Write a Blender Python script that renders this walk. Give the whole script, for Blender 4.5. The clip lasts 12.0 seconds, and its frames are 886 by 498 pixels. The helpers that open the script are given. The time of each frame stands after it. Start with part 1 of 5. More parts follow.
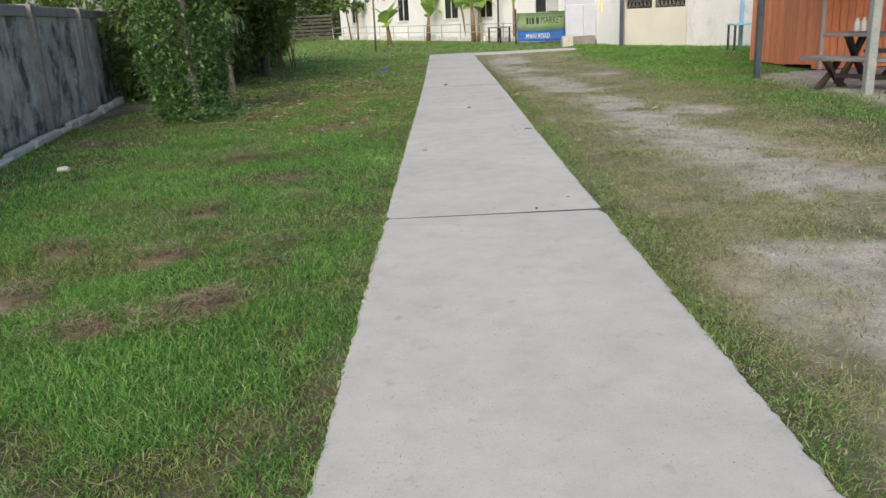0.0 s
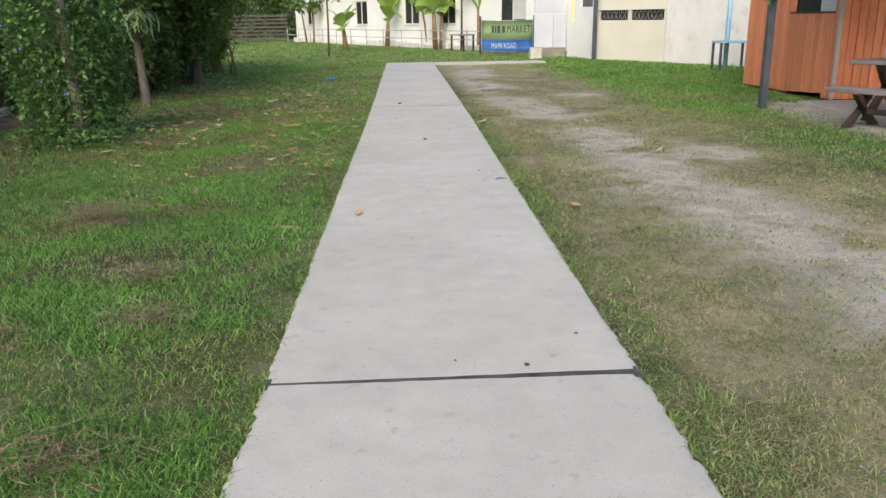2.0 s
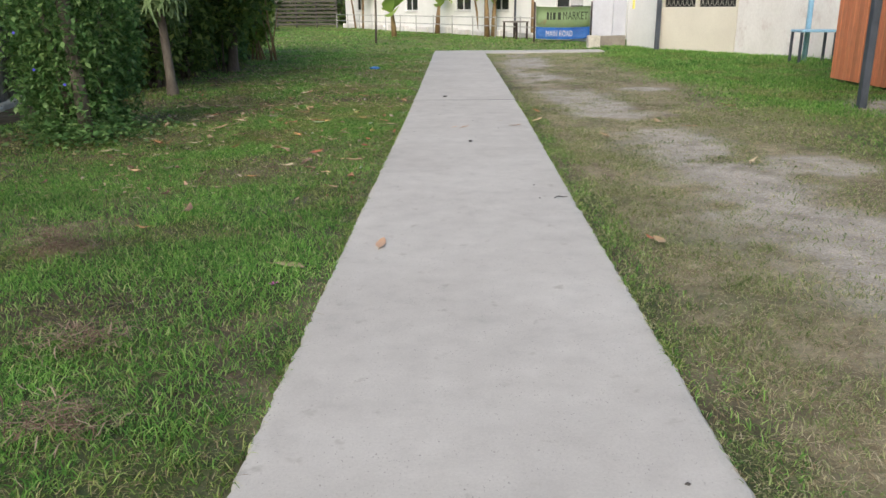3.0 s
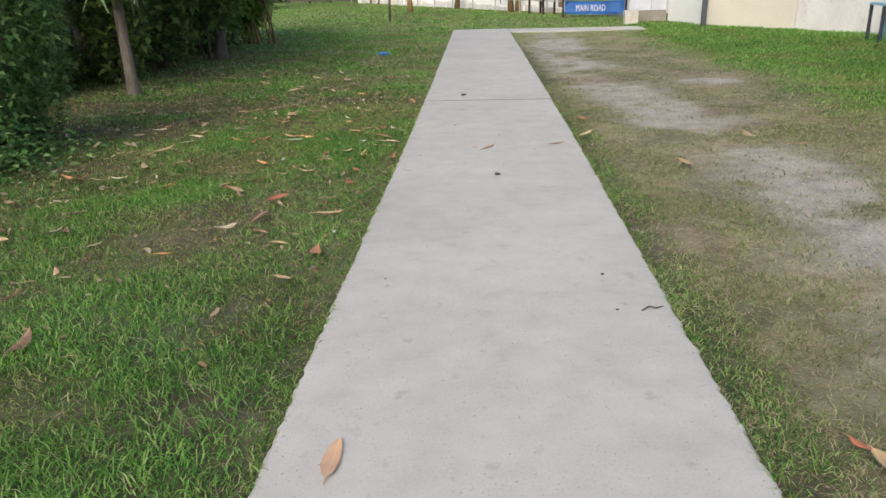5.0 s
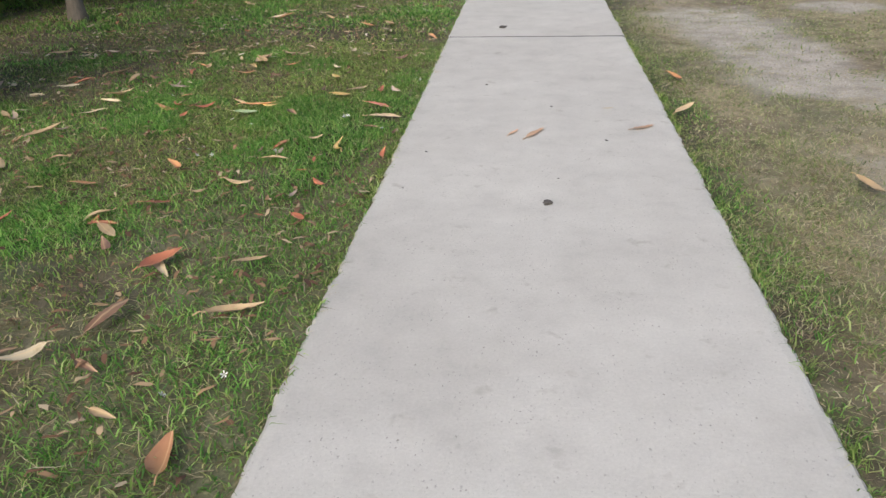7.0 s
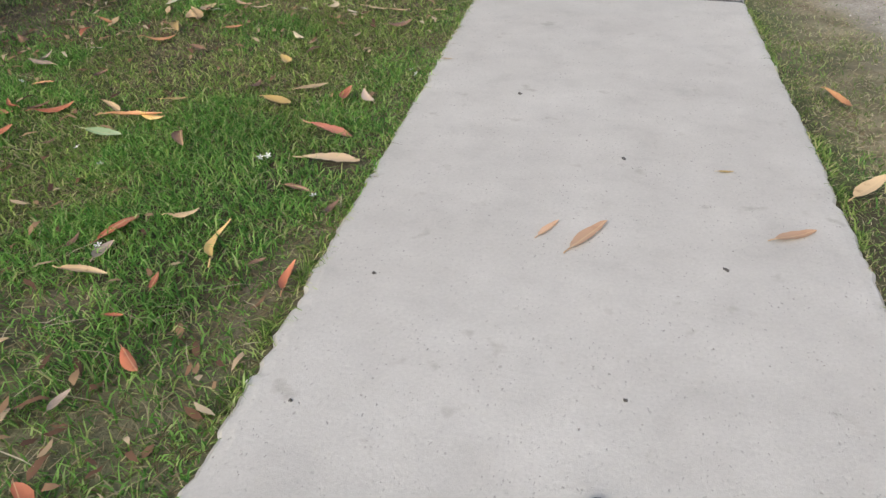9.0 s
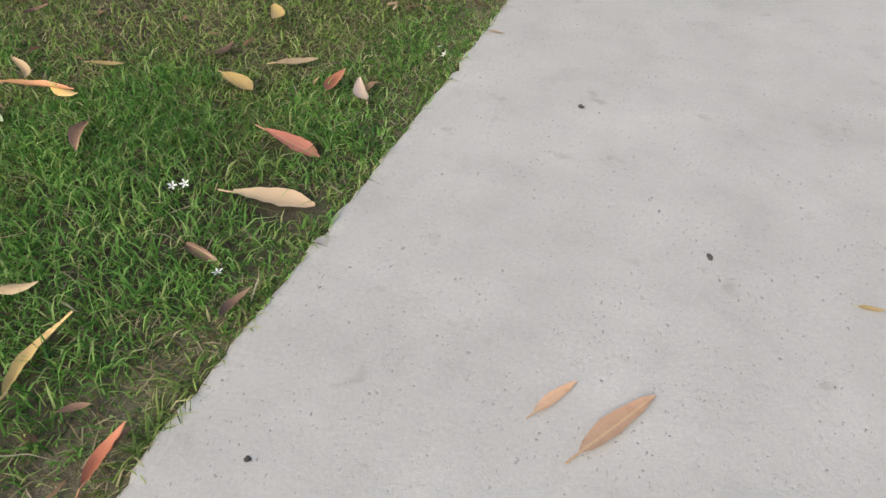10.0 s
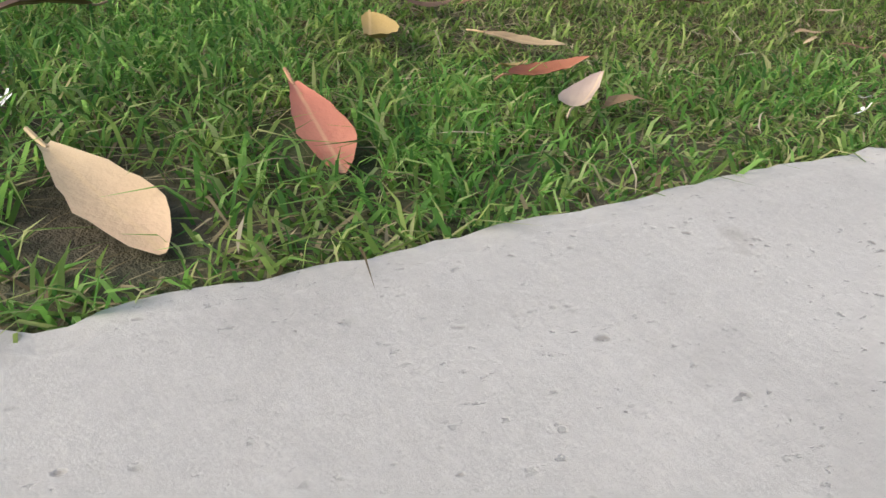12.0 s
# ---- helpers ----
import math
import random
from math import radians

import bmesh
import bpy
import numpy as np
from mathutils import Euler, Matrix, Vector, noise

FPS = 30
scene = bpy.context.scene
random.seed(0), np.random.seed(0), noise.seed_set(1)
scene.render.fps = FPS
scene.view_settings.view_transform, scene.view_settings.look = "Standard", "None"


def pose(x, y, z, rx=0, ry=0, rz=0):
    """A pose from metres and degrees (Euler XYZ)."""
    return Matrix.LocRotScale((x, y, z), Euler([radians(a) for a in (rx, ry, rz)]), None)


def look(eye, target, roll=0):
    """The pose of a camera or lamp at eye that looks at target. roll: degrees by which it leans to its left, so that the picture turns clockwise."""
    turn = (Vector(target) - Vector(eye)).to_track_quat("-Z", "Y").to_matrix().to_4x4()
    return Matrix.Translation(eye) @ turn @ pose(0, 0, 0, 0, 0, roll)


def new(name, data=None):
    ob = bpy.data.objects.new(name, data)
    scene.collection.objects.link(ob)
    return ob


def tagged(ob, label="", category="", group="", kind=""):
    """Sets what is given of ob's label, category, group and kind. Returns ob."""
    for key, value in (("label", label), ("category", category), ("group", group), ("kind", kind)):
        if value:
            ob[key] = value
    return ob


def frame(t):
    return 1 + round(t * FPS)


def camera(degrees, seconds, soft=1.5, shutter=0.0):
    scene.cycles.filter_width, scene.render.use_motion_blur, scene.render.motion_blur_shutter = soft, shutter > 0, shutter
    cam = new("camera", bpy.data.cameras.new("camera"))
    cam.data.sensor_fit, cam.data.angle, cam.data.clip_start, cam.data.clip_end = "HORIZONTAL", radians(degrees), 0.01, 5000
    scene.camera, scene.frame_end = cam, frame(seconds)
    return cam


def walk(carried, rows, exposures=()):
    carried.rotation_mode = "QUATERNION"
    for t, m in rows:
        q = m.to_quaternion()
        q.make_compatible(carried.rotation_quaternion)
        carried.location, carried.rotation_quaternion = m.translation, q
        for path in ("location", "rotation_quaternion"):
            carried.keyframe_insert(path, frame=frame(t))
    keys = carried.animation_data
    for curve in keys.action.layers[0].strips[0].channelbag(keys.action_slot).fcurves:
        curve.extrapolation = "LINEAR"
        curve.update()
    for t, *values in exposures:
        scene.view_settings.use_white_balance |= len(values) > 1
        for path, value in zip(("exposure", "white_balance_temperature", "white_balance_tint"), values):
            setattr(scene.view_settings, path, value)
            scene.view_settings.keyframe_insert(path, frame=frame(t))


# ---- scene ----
cam = camera(59.5, 12.0)
METRES, EYE, TILT, LEAN, TURN = 13.0, 1.36, -17.0, 0.0, 0.0
PATH = [
    (0, (-0.001, 0.048, 1.33), (-0.018, 1.962, 0.751), -2.9),
    (0.5, (0.06, 0.672, 1.333), (0.094, 2.572, 0.711), -3.8),
    (1, (0.014, 1.246, 1.318), (0.02, 3.086, 0.534), -2.9),
    (1.5, (0.069, 1.819, 1.337), (0.135, 3.684, 0.619), -1.2),
    (2, (0.147, 2.422, 1.372), (0.237, 4.336, 0.799), -0.9),
    (2.5, (0.174, 3.089, 1.348), (0.236, 5.005, 0.778), -0.4),
    (3, (0.225, 3.684, 1.326), (0.193, 5.591, 0.725), -0.6),
    (3.2, (0.198, 3.941, 1.343), (0.115, 5.843, 0.729), -0.8),
    (4.8, (0.207, 5.797, 1.346), (0.111, 7.685, 0.693), -1.3),
    (5, (0.234, 6.019, 1.362), (0.145, 7.904, 0.7), -1.4),
    (5.5, (0.292, 6.621, 1.377), (0.186, 8.491, 0.676), -1.5),
    (6, (0.249, 7.221, 1.348), (0.127, 9.065, 0.583), -1.1),
    (6.5, (0.303, 7.812, 1.324), (0.136, 9.627, 0.5), -1.6),
    (6.7, (0.279, 8.056, 1.324), (0.095, 9.857, 0.475), -1.8),
    (8.3, (0.238, 9.787, 1.222), (-0.005, 11.503, 0.225), -0.4),
    (8.5, (0.207, 9.993, 1.216), (-0.036, 11.703, 0.207), 0.3),
    (9, (0.278, 10.53, 1.187), (-0.033, 12.178, 0.097), 0.3),
    (9.5, (0.284, 11.052, 1.171), (-0.084, 12.618, -0.018), 1.5),
    (10, (0.31, 11.579, 1.114), (-0.185, 13.008, -0.194), 2.7),
    (10.5, (0.304, 12.023, 1.071), (-0.354, 13.283, -0.337), 6.0),
    (11, (0.227, 12.401, 0.885), (-0.607, 13.462, -0.591), 10.8),
    (11.5, (0.158, 12.626, 0.497), (-1.025, 13.577, -0.805), 7.2),
    (11.7, (0.135, 12.704, 0.387), (-1.177, 13.625, -0.809), 5.7),
    (12, (0.075, 12.756, 0.288), (-1.401, 13.673, -0.703), 4.4),
]
walk(cam, [(t, look(eye, target, roll)) for t, eye, target, roll in PATH], exposures=[(0, 0.31), (1, 0.38), (1.5, 0.5), (2, 0.42), (2.5, 0.32), (3, 0.3), (5, 0.37), (5.5, 0.34), (6, 0.42), (6.5, 0.48), (8.5, 0.48), (9.5, 0.42), (10.5, 0.44), (12, 0.58)])

# ==== light ====
world = bpy.data.worlds.new("sky")
scene.world = world
world.use_nodes = True
wn = world.node_tree
sky = wn.nodes.new("ShaderNodeTexSky")
sky.sky_type, sky.sun_disc = "NISHITA", False
sky.sun_elevation, sky.sun_rotation = radians(34), radians(196)
sky.air_density, sky.dust_density, sky.ozone_density = 1.0, 3.0, 1.0
wn.links.new(sky.outputs["Color"], wn.nodes["Background"].inputs["Color"])
wn.nodes["Background"].inputs["Strength"].default_value = 0.15
sun = new("sun", bpy.data.lights.new("sun", "SUN"))
sun.data.energy, sun.data.angle, sun.data.color = 1.5, radians(40), (1.0, 0.93, 0.8)
sun.matrix_world = look((-5.5, -19, 13.3), (0, 0, 0))


# ==== materials ====
def node(nt, kind, **values):
    n = nt.nodes.new(kind)
    for key, value in values.items():
        n.inputs[key].default_value = value
    return n


def ramp(nt, fac, stops):
    r = nt.nodes.new("ShaderNodeValToRGB")
    while len(r.color_ramp.elements) < len(stops):
        r.color_ramp.elements.new(0.5)
    for e, (p, c) in zip(r.color_ramp.elements, stops):
        e.position, e.color = p, (*c, 1)
    nt.links.new(fac, r.inputs[0])
    return r.outputs[0]


def grey(v):
    return (v, v, v)


def mixed(nt, fac, a, b, mode="MIX"):
    m = nt.nodes.new("ShaderNodeMix")
    m.data_type, m.blend_type = "RGBA", mode
    for sock, v in ((m.inputs[0], fac), (m.inputs[6], a), (m.inputs[7], b)):
        if isinstance(v, bpy.types.NodeSocket):
            nt.links.new(v, sock)
        elif isinstance(v, (int, float)):
            sock.default_value = v
        else:
            sock.default_value = (*v, 1)
    return m.outputs[2]


def coords(nt, stretch=(1, 1, 1)):
    """Object coordinates, shifted by a random amount for each object."""
    tc, info = nt.nodes.new("ShaderNodeTexCoord"), nt.nodes.new("ShaderNodeObjectInfo")
    mul = node(nt, "ShaderNodeMath")
    mul.operation = "MULTIPLY"
    mul.inputs[1].default_value = 37.0
    nt.links.new(info.outputs["Random"], mul.inputs[0])
    add = nt.nodes.new("ShaderNodeVectorMath")
    nt.links.new(tc.outputs["Object"], add.inputs[0])
    nt.links.new(mul.outputs[0], add.inputs[1])
    mp = nt.nodes.new("ShaderNodeMapping")
    mp.inputs["Scale"].default_value = stretch
    nt.links.new(add.outputs[0], mp.inputs[0])
    return mp.outputs[0], info.outputs["Random"]


def noise_of(nt, vec, scale, detail=4.0, rough=0.6):
    n = node(nt, "ShaderNodeTexNoise", Scale=scale, Detail=detail, Roughness=rough)
    nt.links.new(vec, n.inputs["Vector"])
    return n.outputs["Fac"]


def bump_of(nt, height, strength, distance):
    b = node(nt, "ShaderNodeBump", Strength=strength, Distance=distance)
    nt.links.new(height, b.inputs["Height"])
    return b.outputs[0]


def blank(name, rough=0.8, metal=0.0):
    m = bpy.data.materials.new(name)
    m.use_nodes = True
    p = m.node_tree.nodes["Principled BSDF"]
    p.inputs["Roughness"].default_value, p.inputs["Metallic"].default_value = rough, metal
    return m, m.node_tree, p


def surface(name, dark, light, scale=1.5, fine=40.0, rough=0.8, metal=0.0, bump=0.3, depth=0.004, stretch=(1, 1, 1), vary=0.0, stain=None, stain_at=0.6, speck=0.55):
    """Two-scale procedural surface: broad tone, fine grain, optional stains, bump."""
    m, nt, p = blank(name, rough, metal)
    vec, rnd = coords(nt, stretch)
    broad, grain = noise_of(nt, vec, scale), noise_of(nt, vec, fine, 3.0)
    col = ramp(nt, broad, [(0.3, dark), (0.7, light)])
    col = mixed(nt, speck, col, ramp(nt, grain, [(0.3, grey(0.55)), (0.7, grey(1.25))]), "MULTIPLY")
    if stain:
        s = ramp(nt, noise_of(nt, vec, scale * 2.3, 6.0, 0.7), [(stain_at, grey(0)), (stain_at + 0.14, grey(0.85))])
        col = mixed(nt, s, col, stain)
    if vary:
        col = mixed(nt, 1.0, col, ramp(nt, rnd, [(0.0, grey(1 - vary)), (1.0, grey(1 + vary))]), "MULTIPLY")
    nt.links.new(col, p.inputs["Base Color"])
    nt.links.new(ramp(nt, grain, [(0.2, grey(max(rough - 0.15, 0.05))), (0.8, grey(min(rough + 0.1, 1)))]), p.inputs["Roughness"])
    nt.links.new(bump_of(nt, grain, bump, depth), p.inputs["Normal"])
    return m


def foliage(name, stops, rough=0.55, light=0.35):
    """Leaf or blade colour that differs from piece to piece, with some light passing through."""
    m, nt, p = blank(name, rough)
    geo = nt.nodes.new("ShaderNodeNewGeometry")
    col = ramp(nt, geo.outputs["Random Per Island"], stops)
    tc = nt.nodes.new("ShaderNodeTexCoord")
    col = mixed(nt, 0.5, col, ramp(nt, noise_of(nt, tc.outputs["Object"], 0.9, 4.0), [(0.3, grey(0.6)), (0.7, grey(1.35))]), "MULTIPLY")
    nt.links.new(col, p.inputs["Base Color"])
    p.inputs["Specular IOR Level"].default_value = 0.25
    tr = nt.nodes.new("ShaderNodeBsdfTranslucent")
    nt.links.new(col, tr.inputs["Color"])
    mx = nt.nodes.new("ShaderNodeMixShader")
    mx.inputs[0].default_value = light
    nt.links.new(p.outputs[0], mx.inputs[1])
    nt.links.new(tr.outputs[0], mx.inputs[2])
    nt.links.new(mx.outputs[0], nt.nodes["Material Output"].inputs["Surface"])
    return m


def dry_leaf(name, base, tip, spots):
    """Fallen leaf: colour drifts along the blade, blotches and a pale midrib."""
    m, nt, p = blank(name, 0.6)
    vec, rnd = coords(nt)
    tc = nt.nodes.new("ShaderNodeTexCoord")
    sep = nt.nodes.new("ShaderNodeSeparateXYZ")
    nt.links.new(tc.outputs["Object"], sep.inputs[0])
    col = ramp(nt, sep.outputs["X"], [(0.15, base), (0.95, tip)])
    blot = ramp(nt, noise_of(nt, vec, 5.0, 5.0), [(0.56, grey(0)), (0.72, grey(0.7))])
    col = mixed(nt, blot, col, spots)
    col = mixed(nt, 1.0, col, ramp(nt, rnd, [(0.0, grey(0.7)), (1.0, grey(1.2))]), "MULTIPLY")
    ab = nt.nodes.new("ShaderNodeMath")
    ab.operation = "ABSOLUTE"
    nt.links.new(sep.outputs["Y"], ab.inputs[0])
    rib = ramp(nt, ab.outputs[0], [(0.006, grey(0.35)), (0.016, grey(0))])
    col = mixed(nt, rib, col, (0.75, 0.55, 0.3))
    nt.links.new(col, p.inputs["Base Color"])
    nt.links.new(bump_of(nt, noise_of(nt, vec, 22.0, 3.0), 0.15, 0.01), p.inputs["Normal"])
    return m


def concrete_path():
    m, nt, p = blank("path_concrete", 0.88)
    tc = nt.nodes.new("ShaderNodeTexCoord")
    v = tc.outputs["Object"]
    broad, mid, fine = noise_of(nt, v, 0.8, 5.0), noise_of(nt, v, 5.0, 6.0, 0.65), noise_of(nt, v, 95.0, 9.0, 0.8)
    col = ramp(nt, broad, [(0.3, (0.475, 0.457, 0.422)), (0.7, (0.565, 0.547, 0.508))])
    col = mixed(nt, 0.85, col, ramp(nt, mid, [(0.28, grey(0.84)), (0.45, grey(0.97)), (0.58, grey(1.03)), (0.72, grey(1.1))]), "MULTIPLY")
    col = mixed(nt, 0.5, col, ramp(nt, fine, [(0.3, grey(0.75)), (0.65, grey(1.12))]), "MULTIPLY")
    # small pits, each cell of a scattered pattern kept or dropped at random, and larger dark specks
    warp = nt.nodes.new("ShaderNodeMapping")
    warp.inputs["Scale"].default_value = (1.0, 0.7, 1.0)
    warp.inputs["Rotation"].default_value = (0, 0, 0.5)
    nt.links.new(v, warp.inputs[0])

    def specks(scale, size, share, vec):
        vor = node(nt, "ShaderNodeTexVoronoi", Scale=scale, Randomness=1.0)
        nt.links.new(vec, vor.inputs["Vector"])
        sep = nt.nodes.new("ShaderNodeSeparateColor")
        nt.links.new(vor.outputs["Color"], sep.inputs[0])
        grow = node(nt, "ShaderNodeMath")
        grow.operation = "MULTIPLY_ADD"
        nt.links.new(sep.outputs[1], grow.inputs[0])
        grow.inputs[1].default_value, grow.inputs[2].default_value = 1.6, 0.5
        far_off = node(nt, "ShaderNodeMath")
        far_off.operation = "MULTIPLY"
        nt.links.new(vor.outputs["Distance"], far_off.inputs[0])
        nt.links.new(grow.outputs[0], far_off.inputs[1])
        dot = ramp(nt, far_off.outputs[0], [(size * 0.35, grey(1)), (size, grey(0))])
        return mixed(nt, 1.0, dot, ramp(nt, sep.outputs[0], [(1 - share, grey(0)), (1 - share + 0.05, grey(1))]), "MULTIPLY")

    jig = node(nt, "ShaderNodeTexNoise", Scale=55.0, Detail=3.0)
    nt.links.new(warp.outputs[0], jig.inputs["Vector"])
    off = nt.nodes.new("ShaderNodeVectorMath")
    off.operation = "MULTIPLY_ADD"
    off.inputs[1].default_value = (0.012, 0.012, 0.0)
    nt.links.new(jig.outputs["Color"], off.inputs[0])
    nt.links.new(warp.outputs[0], off.inputs[2])
    rough_vec = off.outputs[0]
    pits = specks(110.0, 0.26, 0.14, rough_vec)
    rare = ramp(nt, noise_of(nt, v, 5.0, 5.0), [(0.3, grey(0.1)), (0.65, grey(1.0))])
    pits = mixed(nt, 1.0, pits, rare, "MULTIPLY")
    col = mixed(nt, pits, col, (0.23, 0.21, 0.185))
    col = mixed(nt, specks(22.0, 0.045, 0.06, rough_vec), col, (0.2, 0.185, 0.16))
    # scuffed hollows left by the float, drawn out along the walk
    drag = nt.nodes.new("ShaderNodeMapping")
    drag.inputs["Scale"].default_value = (1.0, 0.55, 1.0)
    nt.links.new(v, drag.inputs[0])
    hollow = ramp(nt, noise_of(nt, drag.outputs[0], 110.0, 3.0, 0.6), [(0.625, grey(0)), (0.685, grey(0.9))])
    hollow = mixed(nt, 1.0, hollow, ramp(nt, noise_of(nt, v, 6.0, 4.0), [(0.4, grey(0.08)), (0.62, grey(0.85))]), "MULTIPLY")
    col = mixed(nt, hollow, col, (0.19, 0.18, 0.166))
    spot = ramp(nt, noise_of(nt, v, 9.0, 3.0, 0.55), [(0.64, grey(0)), (0.74, grey(0.5))])
    col = mixed(nt, spot, col, (0.3, 0.275, 0.235))
    nt.links.new(col, p.inputs["Base Color"])
    h = mixed(nt, hollow, mixed(nt, pits, mixed(nt, 0.5, fine, mid), grey(-0.6)), grey(0.0))
    nt.links.new(bump_of(nt, h, 0.5, 0.005), p.inputs["Normal"])
    return m


def ground_material():
    m, nt, p = blank("soil_and_turf", 0.95)
    tc = nt.nodes.new("ShaderNodeTexCoord")
    v = tc.outputs["Object"]

    def attr(name):
        a = nt.nodes.new("ShaderNodeAttribute")
        a.attribute_name = name
        return a.outputs["Fac"]

    mid, fine = noise_of(nt, v, 7.0, 6.0, 0.7), noise_of(nt, v, 70.0, 4.0, 0.7)
    # soil and turf tones are kept dark, with the shade between blades included
    soil = ramp(nt, mid, [(0.3, (0.036, 0.03, 0.018)), (0.7, (0.12, 0.094, 0.056))])
    turf = ramp(nt, mid, [(0.3, (0.032, 0.052, 0.016)), (0.7, (0.1, 0.125, 0.04))])
    dry = ramp(nt, mid, [(0.3, (0.22, 0.175, 0.1)), (0.7, (0.52, 0.45, 0.31))])
    sand = ramp(nt, noise_of(nt, v, 3.0, 6.0, 0.7), [(0.3, (0.28, 0.25, 0.205)), (0.5, (0.44, 0.405, 0.35)), (0.7, (0.58, 0.54, 0.48))])
    sand = mixed(nt, 0.6, sand, ramp(nt, fine, [(0.3, grey(0.6)), (0.7, grey(1.2))]), "MULTIPLY")
    # lighter green for distant lawn: brightness painted in over the dark gaps between blades
    far_bright = ramp(nt, noise_of(nt, v, 2.2, 6.0, 0.7), [(0.3, (0.13, 0.185, 0.045)), (0.7, (0.25, 0.305, 0.08))])
    col = mixed(nt, attr("turf"), soil, turf)
    col = mixed(nt, attr("far_bright"), col, far_bright)
    col = mixed(nt, attr("dry"), col, dry)
    col = mixed(nt, attr("bare"), col, sand)
    col = mixed(nt, 0.5, col, ramp(nt, fine, [(0.3, grey(0.55)), (0.7, grey(1.3))]), "MULTIPLY")
    nt.links.new(col, p.inputs["Base Color"])
    nt.links.new(bump_of(nt, mixed(nt, 0.5, mid, fine), 0.7, 0.03), p.inputs["Normal"])
    return m


def fence_block():
    """Old blockwork: pale cement with black mould that runs on across the blocks."""
    m, nt, p = blank("weathered_block", 0.95)
    geo = nt.nodes.new("ShaderNodeNewGeometry")
    run = nt.nodes.new("ShaderNodeMapping")
    run.inputs["Scale"].default_value = (1.0, 1.0, 0.9)
    nt.links.new(geo.outputs["Position"], run.inputs[0])
    v, rnd = coords(nt)
    grain = noise_of(nt, v, 45.0, 3.0)
    col = ramp(nt, noise_of(nt, run.outputs[0], 2.6, 6.0, 0.65), [(0.32, (0.3, 0.285, 0.27)), (0.52, (0.5, 0.475, 0.455)), (0.7, (0.68, 0.65, 0.63))])
    mould = ramp(nt, noise_of(nt, run.outputs[0], 1.5, 7.0, 0.72), [(0.48, grey(0)), (0.6, grey(0.9))])
    col = mixed(nt, mould, col, (0.07, 0.066, 0.066))
    col = mixed(nt, 0.5, col, ramp(nt, grain, [(0.3, grey(0.7)), (0.7, grey(1.2))]), "MULTIPLY")
    col = mixed(nt, 1.0, col, ramp(nt, rnd, [(0.0, grey(0.92)), (1.0, grey(1.08))]), "MULTIPLY")
    nt.links.new(col, p.inputs["Base Color"])
    nt.links.new(bump_of(nt, grain, 0.6, 0.008), p.inputs["Normal"])
    return m


